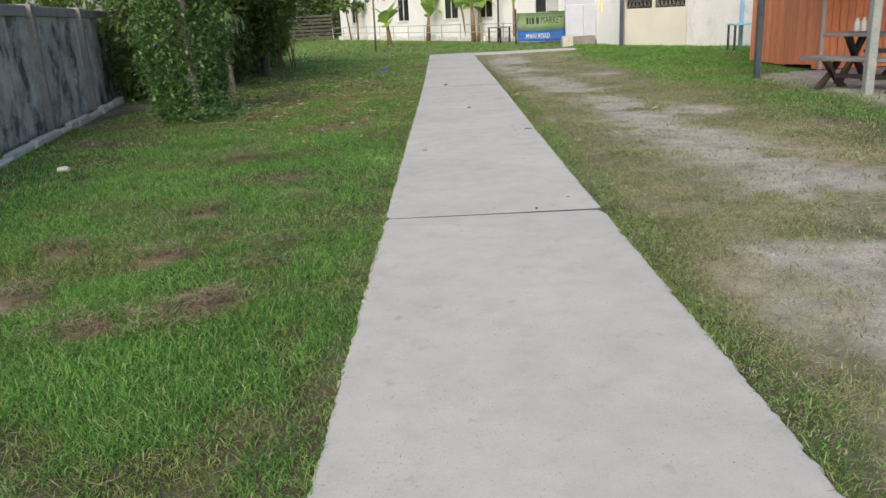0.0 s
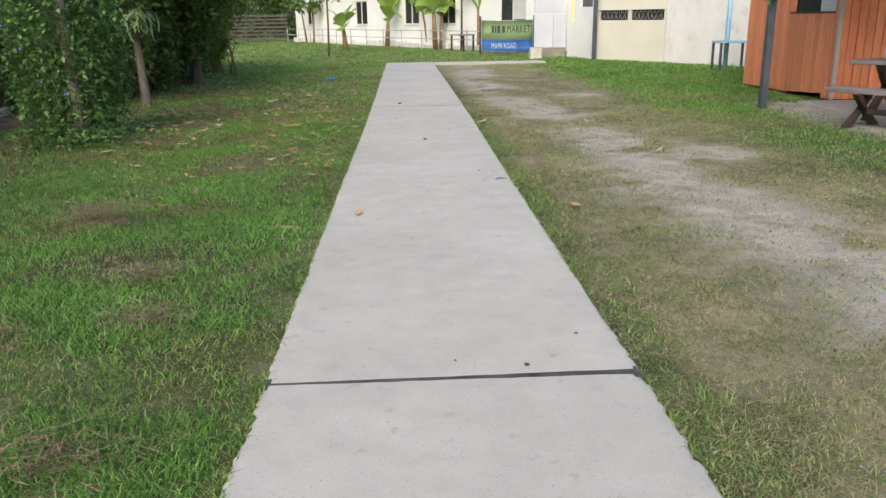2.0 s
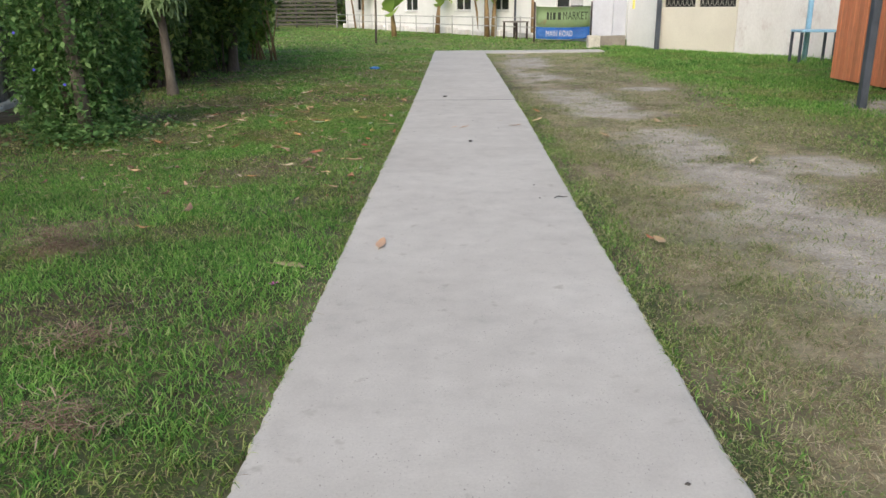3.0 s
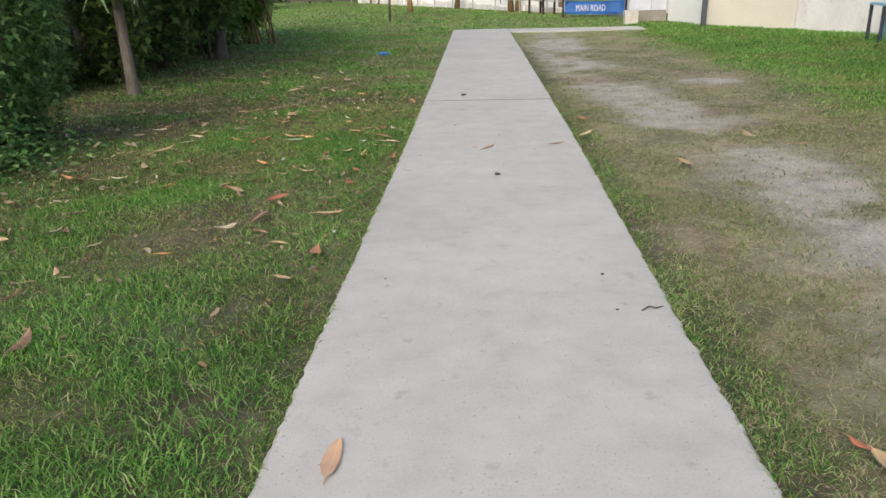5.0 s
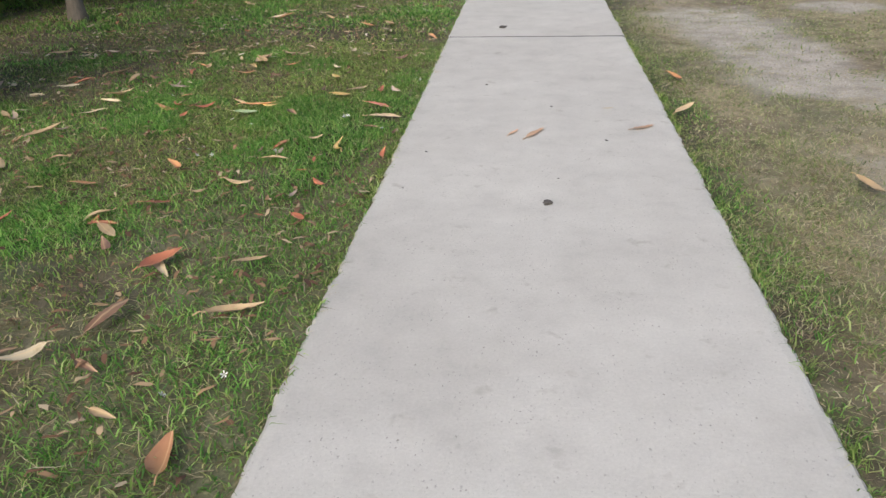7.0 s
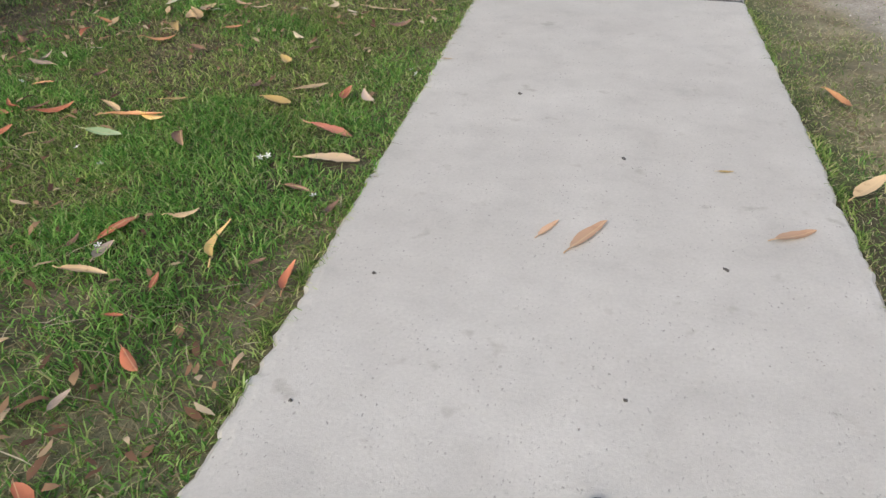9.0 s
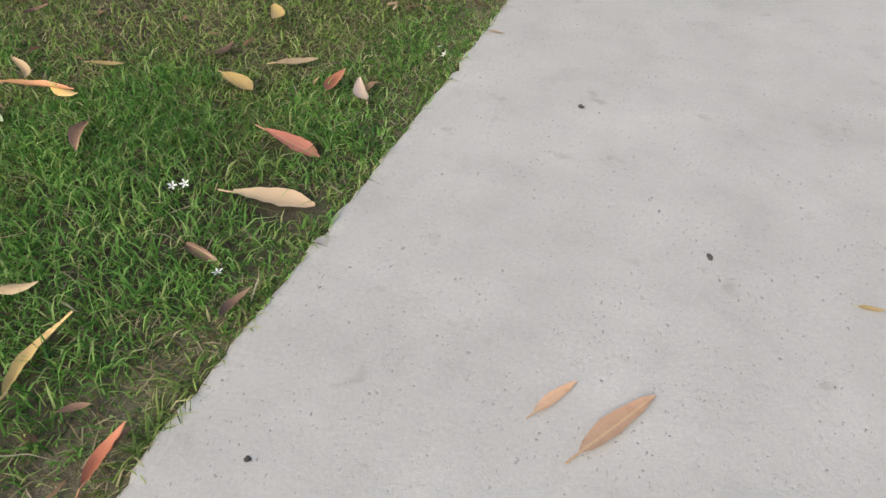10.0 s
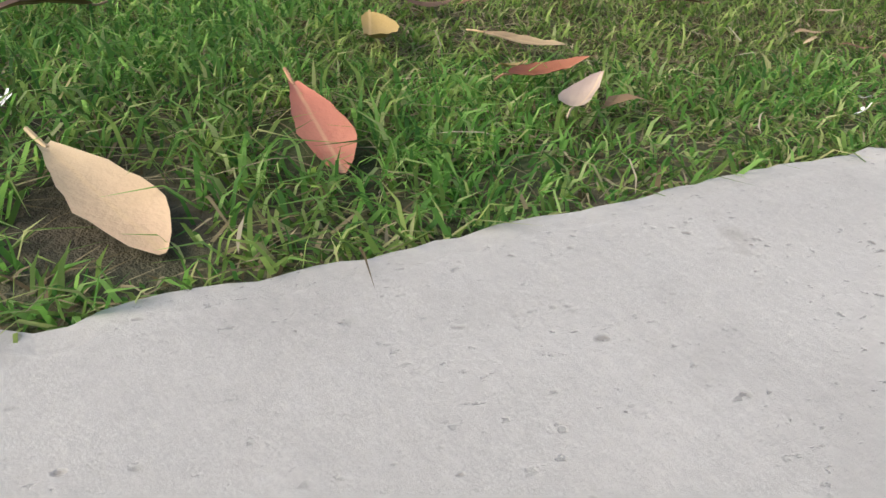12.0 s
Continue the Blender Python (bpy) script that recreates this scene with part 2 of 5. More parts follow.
M = dict(
    path=concrete_path(),
    ground=ground_material(),
    joint=surface("joint_filler", (0.03, 0.03, 0.03), (0.12, 0.11, 0.1), 9, 80),
    grass=foliage("grass_green", [(0.0, (0.085, 0.160, 0.036)), (0.45, (0.213, 0.345, 0.078)), (0.8, (0.405, 0.515, 0.155)), (1.0, (0.627, 0.594, 0.314))], 0.6, 0.55),
    lush=foliage("grass_lush", [(0.0, (0.067, 0.190, 0.045)), (0.45, (0.196, 0.431, 0.084)), (0.85, (0.370, 0.627, 0.168)), (1.0, (0.560, 0.650, 0.291))], 0.55, 0.6),
    # brighter copy of the lawn green, with the backlit look put into its colour
    lit_grass=foliage("grass_backlit", [(0.0, (0.15, 0.27, 0.05)), (0.5, (0.34, 0.5, 0.11)), (0.85, (0.5, 0.64, 0.2)), (1.0, (0.64, 0.66, 0.34))], 0.5, 0.55),
    worn=foliage("grass_worn", [(0.0, (0.1, 0.16, 0.045)), (0.5, (0.22, 0.295, 0.1)), (0.85, (0.4, 0.44, 0.2)), (1.0, (0.52, 0.49, 0.3))], 0.7, 0.3),
    straw=foliage("grass_dry", [(0.0, (0.23, 0.17, 0.095)), (0.45, (0.46, 0.38, 0.235)), (1.0, (0.64, 0.57, 0.4))], 0.75, 0.25),
    clippings=foliage("grass_clippings", [(0.0, (0.12, 0.075, 0.05)), (0.5, (0.27, 0.18, 0.12)), (1.0, (0.5, 0.39, 0.28))], 0.8, 0.15),
    thatch=foliage("lawn_thatch", [(0.0, (0.11, 0.08, 0.04)), (0.5, (0.26, 0.21, 0.11)), (1.0, (0.5, 0.43, 0.27))], 0.8, 0.25),
    stone=foliage("small_stone", [(0.0, (0.2, 0.18, 0.16)), (0.6, (0.42, 0.39, 0.35)), (1.0, (0.65, 0.62, 0.58))], 0.9, 0.0),
    scrap=foliage("leaf_scrap", [(0.0, (0.09, 0.05, 0.035)), (0.4, (0.22, 0.12, 0.07)), (0.75, (0.42, 0.27, 0.15)), (1.0, (0.6, 0.48, 0.32))], 0.7, 0.15),
    scrap_pale=foliage("pale_leaf_scrap", [(0.0, (0.28, 0.15, 0.08)), (0.4, (0.48, 0.34, 0.19)), (0.8, (0.6, 0.5, 0.34)), (1.0, (0.66, 0.6, 0.48))], 0.7, 0.15),
    vine=foliage("vine_leaf", [(0.0, (0.06, 0.135, 0.042)), (0.6, (0.135, 0.27, 0.085)), (1.0, (0.28, 0.42, 0.15))], 0.45, 0.45),
    tree=foliage("tree_leaf", [(0.0, (0.06, 0.11, 0.035)), (0.6, (0.14, 0.235, 0.065)), (1.0, (0.34, 0.42, 0.13))], 0.5, 0.5),
    lime=foliage("bush_leaf", [(0.0, (0.09, 0.16, 0.03)), (0.6, (0.22, 0.34, 0.07)), (1.0, (0.42, 0.5, 0.13))], 0.5, 0.5),
    fern=foliage("fern_leaf", [(0.0, (0.14, 0.22, 0.09)), (1.0, (0.24, 0.32, 0.15))], 0.5, 0.3),
    banana=foliage("banana_leaf", [(0.0, (0.26, 0.42, 0.08)), (1.0, (0.52, 0.66, 0.2))], 0.4, 0.45),
    bark=surface("bark", (0.075, 0.062, 0.05), (0.18, 0.155, 0.125), 5, 40, 0.9, bump=0.8, depth=0.02, stretch=(1, 1, 0.25)),
    banana_stem=surface("banana_stem", (0.16, 0.09, 0.045), (0.32, 0.22, 0.1), 4, 30, 0.7, stretch=(1, 1, 0.2)),
    block=fence_block(),
    fence_post=surface("fence_concrete", (0.27, 0.25, 0.235), (0.41, 0.385, 0.36), 2.5, 50, 0.95, bump=0.5, stain=(0.1, 0.095, 0.09), stain_at=0.57),
    kerb=surface("kerb_concrete", (0.45, 0.43, 0.38), (0.62, 0.6, 0.55), 3, 60, 0.95, bump=0.6, depth=0.008, stain=(0.13, 0.12, 0.1)),
    white=surface("white_wall", (0.79, 0.79, 0.78), (0.88, 0.88, 0.87), 0.9, 25, 0.8, bump=0.15, speck=0.15),
    pale=surface("stained_white_wall", (0.66, 0.645, 0.64), (0.79, 0.775, 0.775), 1.1, 22, 0.85, bump=0.2, stain=(0.55, 0.49, 0.485), stain_at=0.54, speck=0.15, stretch=(1, 1, 0.6)),
    cream=surface("cream_wall", (0.6, 0.57, 0.5), (0.69, 0.66, 0.58), 0.8, 25, 0.8, bump=0.15, speck=0.15),
    lilac=surface("grey_metal_sheet", (0.5, 0.52, 0.6), (0.6, 0.62, 0.7), 1.2, 15, 0.5, bump=0.1, speck=0.12),
    plinth=surface("plinth", (0.2, 0.18, 0.16), (0.33, 0.3, 0.27), 3, 50, 0.9),
    orange=surface("orange_stained_board", (0.64, 0.19, 0.085), (0.79, 0.295, 0.14), 2.0, 26, 0.62, bump=0.3, stretch=(3, 3, 0.22), vary=0.16, stain=(0.3, 0.085, 0.035), stain_at=0.62),
    trim=surface("grey_trim", (0.33, 0.32, 0.32), (0.45, 0.44, 0.43), 3, 50, 0.6),
    roof=surface("roof_sheet", (0.3, 0.3, 0.3), (0.42, 0.42, 0.42), 1, 30, 0.55, 0.3),
    dark_steel=surface("dark_steel_post", (0.045, 0.055, 0.075), (0.085, 0.1, 0.13), 4, 60, 0.45, 0.2, bump=0.1),
    galv=surface("galvanised_post", (0.3, 0.33, 0.32), (0.46, 0.48, 0.46), 5, 60, 0.45, 0.4, bump=0.1),
    blue=surface("light_blue_paint", (0.25, 0.48, 0.68), (0.36, 0.6, 0.78), 4, 60, 0.45, bump=0.1),
    yellow=surface("yellow_paint", (0.75, 0.68, 0.12), (0.85, 0.8, 0.25), 4, 60, 0.5, bump=0.1),
    old_wood=surface("weathered_plank", (0.13, 0.12, 0.115), (0.27, 0.25, 0.235), 3, 30, 0.85, bump=0.5, depth=0.006, stretch=(0.3, 3, 3), vary=0.15, stain=(0.36, 0.34, 0.32), stain_at=0.6),
    dark_wood=surface("dark_brown_timber", (0.028, 0.018, 0.014), (0.065, 0.042, 0.032), 4, 30, 0.75, bump=0.3),
    gate_wood=surface("grey_slat", (0.045, 0.042, 0.036), (0.1, 0.095, 0.08), 4, 30, 0.85, vary=0.2, stretch=(0.3, 3, 3)),
    rail=surface("rail_paint", (0.36, 0.36, 0.36), (0.5, 0.5, 0.5), 4, 60, 0.5, 0.2),
    glass_dark=surface("window_pane", (0.02, 0.022, 0.025), (0.04, 0.042, 0.045), 1, 20, 0.12, bump=0.02),
    curtain=surface("pale_curtain", (0.5, 0.5, 0.5), (0.66, 0.66, 0.66), 3, 30, 0.9),
    frame_white=surface("window_frame_paint", (0.6, 0.6, 0.6), (0.75, 0.75, 0.75), 3, 60, 0.5, bump=0.1),
    grille=surface("grille_metal", (0.3, 0.29, 0.27), (0.45, 0.44, 0.4), 3, 60, 0.5, 0.3),
    banner_green=surface("banner_green", (0.4, 0.58, 0.3), (0.55, 0.7, 0.44), 1.4, 20, 0.5, bump=0.1, speck=0.2, stain=(0.55, 0.42, 0.26), stain_at=0.58),
    banner_blue=surface("banner_blue", (0.02, 0.15, 0.55), (0.04, 0.24, 0.7), 2, 40, 0.45, bump=0.1),
    ink_dark=surface("ink_dark", (0.02, 0.035, 0.02), (0.04, 0.06, 0.035), 3, 50, 0.5),
    ink_white=surface("ink_white", (0.65, 0.7, 0.78), (0.8, 0.83, 0.88), 3, 50, 0.5),
    slab=surface("porch_slab", (0.36, 0.33, 0.3), (0.5, 0.47, 0.43), 1.5, 60, 0.9, bump=0.3, stain=(0.28, 0.2, 0.15)),
    petal=surface("white_petal", (0.72, 0.72, 0.68), (0.85, 0.85, 0.82), 20, 90, 0.6),
    pink=surface("pink_petal", (0.45, 0.06, 0.32), (0.62, 0.15, 0.45), 20, 90, 0.6),
    violet=surface("violet_petal", (0.06, 0.05, 0.5), (0.1, 0.1, 0.65), 20, 90, 0.6),
    pebble=surface("dark_debris", (0.05, 0.045, 0.04), (0.12, 0.11, 0.1), 30, 90, 0.9),
    cup=surface("waxed_paper", (0.6, 0.58, 0.52), (0.74, 0.72, 0.66), 20, 60, 0.6),
    blue_plastic=surface("blue_plastic", (0.03, 0.16, 0.5), (0.06, 0.25, 0.65), 20, 60, 0.35),
    pot=surface("terracotta_pot", (0.1, 0.06, 0.05), (0.16, 0.09, 0.07), 10, 60, 0.8),
)
LEAF = dict(
    tan=dry_leaf("leaf_tan", (0.5, 0.35, 0.19), (0.56, 0.42, 0.25), (0.3, 0.18, 0.09)),
    cream=dry_leaf("leaf_cream", (0.56, 0.42, 0.25), (0.6, 0.42, 0.26), (0.54, 0.39, 0.23)),
    pale=dry_leaf("leaf_pale", (0.6, 0.5, 0.33), (0.55, 0.45, 0.3), (0.42, 0.32, 0.18)),
    orange=dry_leaf("leaf_orange", (0.52, 0.27, 0.12), (0.52, 0.25, 0.13), (0.36, 0.12, 0.05)),
    peach=dry_leaf("leaf_peach", (0.6, 0.39, 0.25), (0.64, 0.39, 0.24), (0.5, 0.29, 0.17)),
    rust=dry_leaf("leaf_rust", (0.38, 0.12, 0.06), (0.44, 0.17, 0.09), (0.2, 0.07, 0.04)),
    red=dry_leaf("leaf_red", (0.46, 0.16, 0.1), (0.46, 0.19, 0.12), (0.38, 0.1, 0.06)),
    brown=dry_leaf("leaf_brown", (0.19, 0.105, 0.065), (0.28, 0.17, 0.11), (0.1, 0.055, 0.035)),
    grey=dry_leaf("leaf_grey", (0.42, 0.33, 0.25), (0.44, 0.34, 0.28), (0.24, 0.18, 0.14)),
    yellow=dry_leaf("leaf_yellow", (0.6, 0.42, 0.14), (0.62, 0.44, 0.2), (0.45, 0.26, 0.09)),
    green=dry_leaf("leaf_green", (0.3, 0.42, 0.2), (0.4, 0.5, 0.3), (0.25, 0.3, 0.12)),
)


# ==== mesh helpers ====
def part(name, bm, material, parent=None, label="", smooth=False):
    me = bpy.data.meshes.new(name)
    bmesh.ops.recalc_face_normals(bm, faces=bm.faces[:])
    bm.to_mesh(me)
    bm.free()
    me.materials.append(material)
    if smooth:
        me.polygons.foreach_set("use_smooth", [True] * len(me.polygons))
    ob = new(name, me)
    ob.parent = parent
    return tagged(ob, label)


def empty(name, m, label, category, group="", kind=""):
    ob = new(name)
    ob.empty_display_size = 0.1
    ob.matrix_world = m
    return tagged(ob, label, category, group, kind)


def block(bm, x0, x1, y0, y1, z0, z1, bevel=0.0):
    r = bmesh.ops.create_cube(bm, size=1.0)
    bmesh.ops.scale(bm, vec=(x1 - x0, y1 - y0, z1 - z0), verts=r["verts"])
    bmesh.ops.translate(bm, vec=((x0 + x1) / 2, (y0 + y1) / 2, (z0 + z1) / 2), verts=r["verts"])
    if bevel:
        edges = list({e for v in r["verts"] for e in v.link_edges})
        bmesh.ops.bevel(bm, geom=edges, offset=bevel, segments=1, affect="EDGES")
    return bm


def boxed(x0, x1, y0, y1, z0, z1, bevel=0.0):
    return block(bmesh.new(), x0, x1, y0, y1, z0, z1, bevel)


def tube(bm, points, radii, sides=8, cap=True):
    """A tapered tube along points."""
    rings, pts = [], [Vector(p) for p in points]
    for i, p in enumerate(pts):
        d = (pts[min(i + 1, len(pts) - 1)] - pts[max(i - 1, 0)]).normalized()
        a = d.orthogonal().normalized() if abs(d.z) < 0.95 else d.cross(Vector((0, 1, 0))).normalized()
        b = d.cross(a)
        rings.append([bm.verts.new(p + radii[i] * (math.cos(t) * a + math.sin(t) * b)) for t in (2 * math.pi * k / sides for k in range(sides))])
    for lo, hi in zip(rings, rings[1:]):
        for k in range(sides):
            bm.faces.new((lo[k], lo[(k + 1) % sides], hi[(k + 1) % sides], hi[k]))
    if cap:
        bm.faces.new(rings[0][::-1])
        bm.faces.new(rings[-1])
    return bm


def from_arrays(name, verts, faces, material, attributes=None):
    me = bpy.data.meshes.new(name)
    me.vertices.add(len(verts))
    me.vertices.foreach_set("co", np.ascontiguousarray(verts, np.float32).ravel())
    k = faces.shape[1]
    me.loops.add(faces.size)
    me.loops.foreach_set("vertex_index", np.ascontiguousarray(faces, np.int32).ravel())
    me.polygons.add(len(faces))
    me.polygons.foreach_set("loop_start", np.arange(0, faces.size, k, dtype=np.int32))
    me.update(calc_edges=True)
    for key, values in (attributes or {}).items():
        me.attributes.new(key, "FLOAT", "POINT").data.foreach_set("value", np.ascontiguousarray(values, np.float32))
    me.materials.append(material)
    return new(name, me)


TABLE = np.random.RandomState(5).rand(256, 256)


def field(x, y, size, seed=0):
    """Smooth value noise from 0 to 1 with features of that size in metres."""
    u, v = np.asarray(x) / size + 17.3 * seed + 900, np.asarray(y) / size + 9.7 * seed + 900
    i, j = np.floor(u).astype(int), np.floor(v).astype(int)
    f, g = u - i, v - j
    f, g = f * f * (3 - 2 * f), g * g * (3 - 2 * g)
    at = lambda a, b: TABLE[a % 256, b % 256]
    return (at(i, j) * (1 - f) + at(i + 1, j) * f) * (1 - g) + (at(i, j + 1) * (1 - f) + at(i + 1, j + 1) * f) * g


def layered(x, y, size, seed=0):
    return 0.55 * field(x, y, size, seed) + 0.28 * field(x, y, size / 2.3, seed + 1) + 0.17 * field(x, y, size / 5, seed + 2)


def step(a, b, v):
    t = np.clip((v - a) / (b - a), 0, 1)
    return t * t * (3 - 2 * t)


# ==== lie of the land ====
PATH_END = 27.9


def left_edge(y):
    return np.interp(y, [-6, 2, 9, 13, 17, 26], [-0.465, -0.455, -0.415, -0.385, -0.37, -0.37])


def right_edge(y):
    return np.interp(y, [-6, 2, 6, 9, 13, 17, 26], [1.07, 1.07, 1.065, 1.075, 1.11, 1.12, 1.12])


def on_path(x, y, margin=0.0):
    main = (x > left_edge(y) + margin) & (x < right_edge(y) - margin) & (y < PATH_END)
    spur = (x > 0.8) & (x < 4.6 - margin) & (y > 26.65 + margin) & (y < PATH_END - margin)
    return main | spur


def bare_mask(x, y):
    """Worn wheel track to the right of the path and the sandy yard round the shelter."""
    centre = np.interp(y, [0, 3, 4.5, 6.2, 7.5, 9, 12, 15, 20, 26], [1.9, 2.05, 2.4, 2.8, 2.55, 2.4, 2.45, 2.1, 1.9, 2.1])
    half = np.interp(y, [0, 3, 8, 12, 15, 20, 27], [0.7, 0.72, 0.8, 0.75, 0.6, 0.55, 0.9])
    track = 1 - step(0.3, 1.25, np.abs(x - centre) / half + 0.9 * (layered(x, y, 0.8, 71) - 0.5))
    n = layered(x, y, 1.0, 3) + 0.4 * (layered(x, y, 0.26, 14) - 0.5)
    m = track * (0.08 + 0.92 * step(0.44, 0.62, n + 0.1 * track))
    side = np.exp(-((x - 3.35) / 0.55) ** 2 - ((y - 10.4) / 0.6) ** 2) + np.exp(-((x - 3.3) / 0.5) ** 2 - ((y - 16.6) / 0.5) ** 2)
    tuft = np.exp(-((x - 1.85) / 0.2) ** 2 - ((y - 9.3) / 0.25) ** 2)
    m = np.maximum(m, 0.9 * step(0.3, 0.6, side * (0.4 + n))) * (1 - tuft)
    yard = step(5.2, 5.9, x) * (1 - step(14.6, 15.4, y)) * step(7, 9, y) * step(0.3, 0.55, n + 0.12)
    small = step(0.69, 0.8, layered(x, y, 0.7, 9)) * (x < -0.4) * 0.15
    return np.clip(np.maximum(np.maximum(m, yard), small), 0, 1) * (1 - step(26.0, 27.5, y))


def dry_mask(x, y):
    right = step(1.1, 1.4, x + 0.5 * (layered(x, y, 0.45, 16) - 0.5)) * (1 - step(3.4, 5.0, x + 0.8 * layered(x, y, 2, 4) - 0.4)) * (0.02 + 1.1 * layered(x, y, 0.45, 6))
    left = (x < -0.3) * step(0.54, 0.72, layered(x, y, 0.6, 12)) * 0.3
    litter = (x < -0.3) * step(8.5, 11, y) * (1 - step(14, 19, y)) * step(0.45, 0.65, layered(x, y, 0.6, 21)) * 0.28
    edge = (x < 0) * (1 - step(0.03, 0.16, left_edge(y) - x)) * step(0.4, 0.66, layered(x, y, 0.4, 25)) * 0.3
    mounds = np.zeros_like(x)
    for mx, my, r in ((-2.05, 7.9, 0.17), (-1.2, 3.66, 0.15), (-2.33, 3.84, 0.17), (-1.8, 5.62, 0.14), (-1.72, 4.5, 0.17), (-2.47, 4.78, 0.15), (-1.73, 3.4, 0.13)):
        mounds = np.maximum(mounds, 1 - step(0.2, 1.5, np.hypot((x - mx) / 1.3, y - my) / r + 0.5 * (field(x, y, 0.12, 8) - 0.5)))
    return np.clip(np.maximum.reduce([right, left, litter, edge, mounds]), 0, 1) * (1 - 0.85 * step(26.0, 28.0, y))


def turf_mask(x, y):
    shade = (x < -3.4) * step(10.5, 12.5, y) * (1 - step(24, 29, y)) * step(-3.3, -4.2, x)
    return np.clip(step(0.25, 0.55, layered(x, y, 0.7, 30)) - 0.9 * shade, 0, 1)


def far_bright_mask(x, y):
    """Where extra brightness is painted into the turf colour: by the outbuilding and on the lawn before the house."""
    lawn_right = step(3.3, 4.6, x + 0.9 * (layered(x, y, 1.5, 91) - 0.5)) * step(11, 14, y)
    lawn_far = step(21.0, 26.0, y) * step(-6.5, -4.5, x) + step(26, 30, y) + step(15, 19, y) * step(-4.4, -3.2, x) * (x < -0.3) * 0.7
    return np.clip(lawn_right + lawn_far, 0, 1) * 0.9


def height(x, y):
    lumps = 0.035 * (layered(x, y, 1.4, 40) - 0.5) + 0.018 * (layered(x, y, 0.35, 44) - 0.5)
    for mx, my in ((-2.05, 7.9), (-1.2, 3.66), (-2.33, 3.84), (-1.72, 4.5)):
        lumps = lumps + 0.035 * np.exp(-((x - mx) ** 2 + (y - my) ** 2) / 0.035)
    near_path = np.minimum(np.abs(x - left_edge(y)), np.abs(x - right_edge(y)))
    calm = step(0.0, 0.5, near_path)
    return -0.022 + lumps * (0.25 + 0.75 * calm)


def make_ground():
    far = np.array([25, 40, 70, 120, 220, 400, 800, 1500])
    xs = np.concatenate([-far[::-1], np.arange(-16, -6, 0.8), np.arange(-6, 7, 0.11), np.arange(7, 16, 0.8), far])
    ys = np.concatenate([-far[::-1], np.arange(-14, 0.8, 0.8), np.arange(0.8, 27.5, 0.11), np.arange(27.5, 60, 0.8), far[2:]])
    X, Y = np.meshgrid(xs, ys)
    Z = height(X, Y)
    Z[on_path(X, Y, 0.05)] = -0.075
    n, k = X.shape
    idx = np.arange(n * k).reshape(n, k)
    faces = np.stack([idx[:-1, :-1], idx[:-1, 1:], idx[1:, 1:], idx[1:, :-1]], -1).reshape(-1, 4)
    x, y = X.ravel(), Y.ravel()
    ob = from_arrays("ground", np.stack([x, y, Z.ravel()], -1), faces, M["ground"], dict(bare=bare_mask(x, y), dry=dry_mask(x, y), turf=turf_mask(x, y), far_bright=far_bright_mask(x, y)))
    ob.data.polygons.foreach_set("use_smooth", [True] * len(ob.data.polygons))
    tagged(ob, "uneven lawn with bare sandy track and dry patches", "ground", kind="structure")


make_ground()


def make_slab(parent, y0, y1, seed, skew0=0.0, skew1=0.0):
    """One cast slab with ragged, worn edges; its ends may run a little askew."""
    ys = np.unique(np.concatenate([np.arange(y0 + 0.06, y1 - 0.06, 0.02 if y0 < 10 else 0.04), [y0, y1]]))
    wob = lambda s: 0.012 * (layered(ys * 0 + s, ys, 0.25, s) - 0.5) + 0.012 * (field(ys * 0, ys, 0.06, s + 3) - 0.5) + 0.013 * (field(ys * 0, ys, 0.021, s + 9) - 0.5) - 0.011 * step(0.8, 0.92, field(ys * 0, ys, 0.05, s + 5))
    xl, xr = left_edge(ys) - wob(seed), right_edge(ys) + wob(seed + 7)
    inner = np.linspace(0, 1, 22)
    rows = []
    for y, a, b in zip(ys, xl, xr):
        cross = [(a - 0.004, -0.11), (a, -0.014), (a + 0.012, -0.003)] + [(a + 0.04 + t * (b - a - 0.08), 0.0) for t in inner] + [(b - 0.012, -0.003), (b, -0.014), (b + 0.004, -0.11)]
        rows.append([(x, y, z) for x, z in cross])
    v = np.array(rows)
    for row, skew, way in ((0, skew0, 1), (-1, skew1, -1)):
        x = v[row, :, 0]
        v[row, :, 1] += way * skew * (x + 0.4) / 1.5 + way * 0.008 * field(x, x * 0, 0.07, seed + 20 + row)
    n, k = v.shape[:2]
    idx = np.arange(n * k).reshape(n, k)
    faces = np.stack([idx[:-1, :-1], idx[:-1, 1:], idx[1:, 1:], idx[1:, :-1]], -1).reshape(-1, 4)
    ends = [[(r[0], r[i], r[i + 1], r[-1]) for i in range(1, k - 3)] for r in (idx[0][::-1], idx[-1])]
    slab = from_arrays("slab", v.reshape(-1, 3), np.concatenate([faces, *[np.array(e) for e in ends]]), M["path"])
    slab.data.polygons.foreach_set("use_smooth", [False] * len(slab.data.polygons))
    slab.parent = parent


JOINT = 15.13
pavement = empty("pavement", pose(0, 0, 0), "pale concrete footpath with rough edges and dark joints", "path", kind="structure")
make_slab(pavement, -5.2, 5.212, 1, 0.0, 0.012)
make_slab(pavement, 5.226, JOINT - 0.012, 2, 0.016, 0.006)
make_slab(pavement, JOINT + 0.012, PATH_END, 3, 0.006)
part("joint_filler", boxed(-0.44, 1.06, 5.17, 5.27, -0.1, -0.0015), M["joint"], pavement, "dark grit in the joint")
part("joint_filler", boxed(-0.36, 1.1, JOINT - 0.03, JOINT + 0.03, -0.1, -0.0015), M["joint"], pavement)
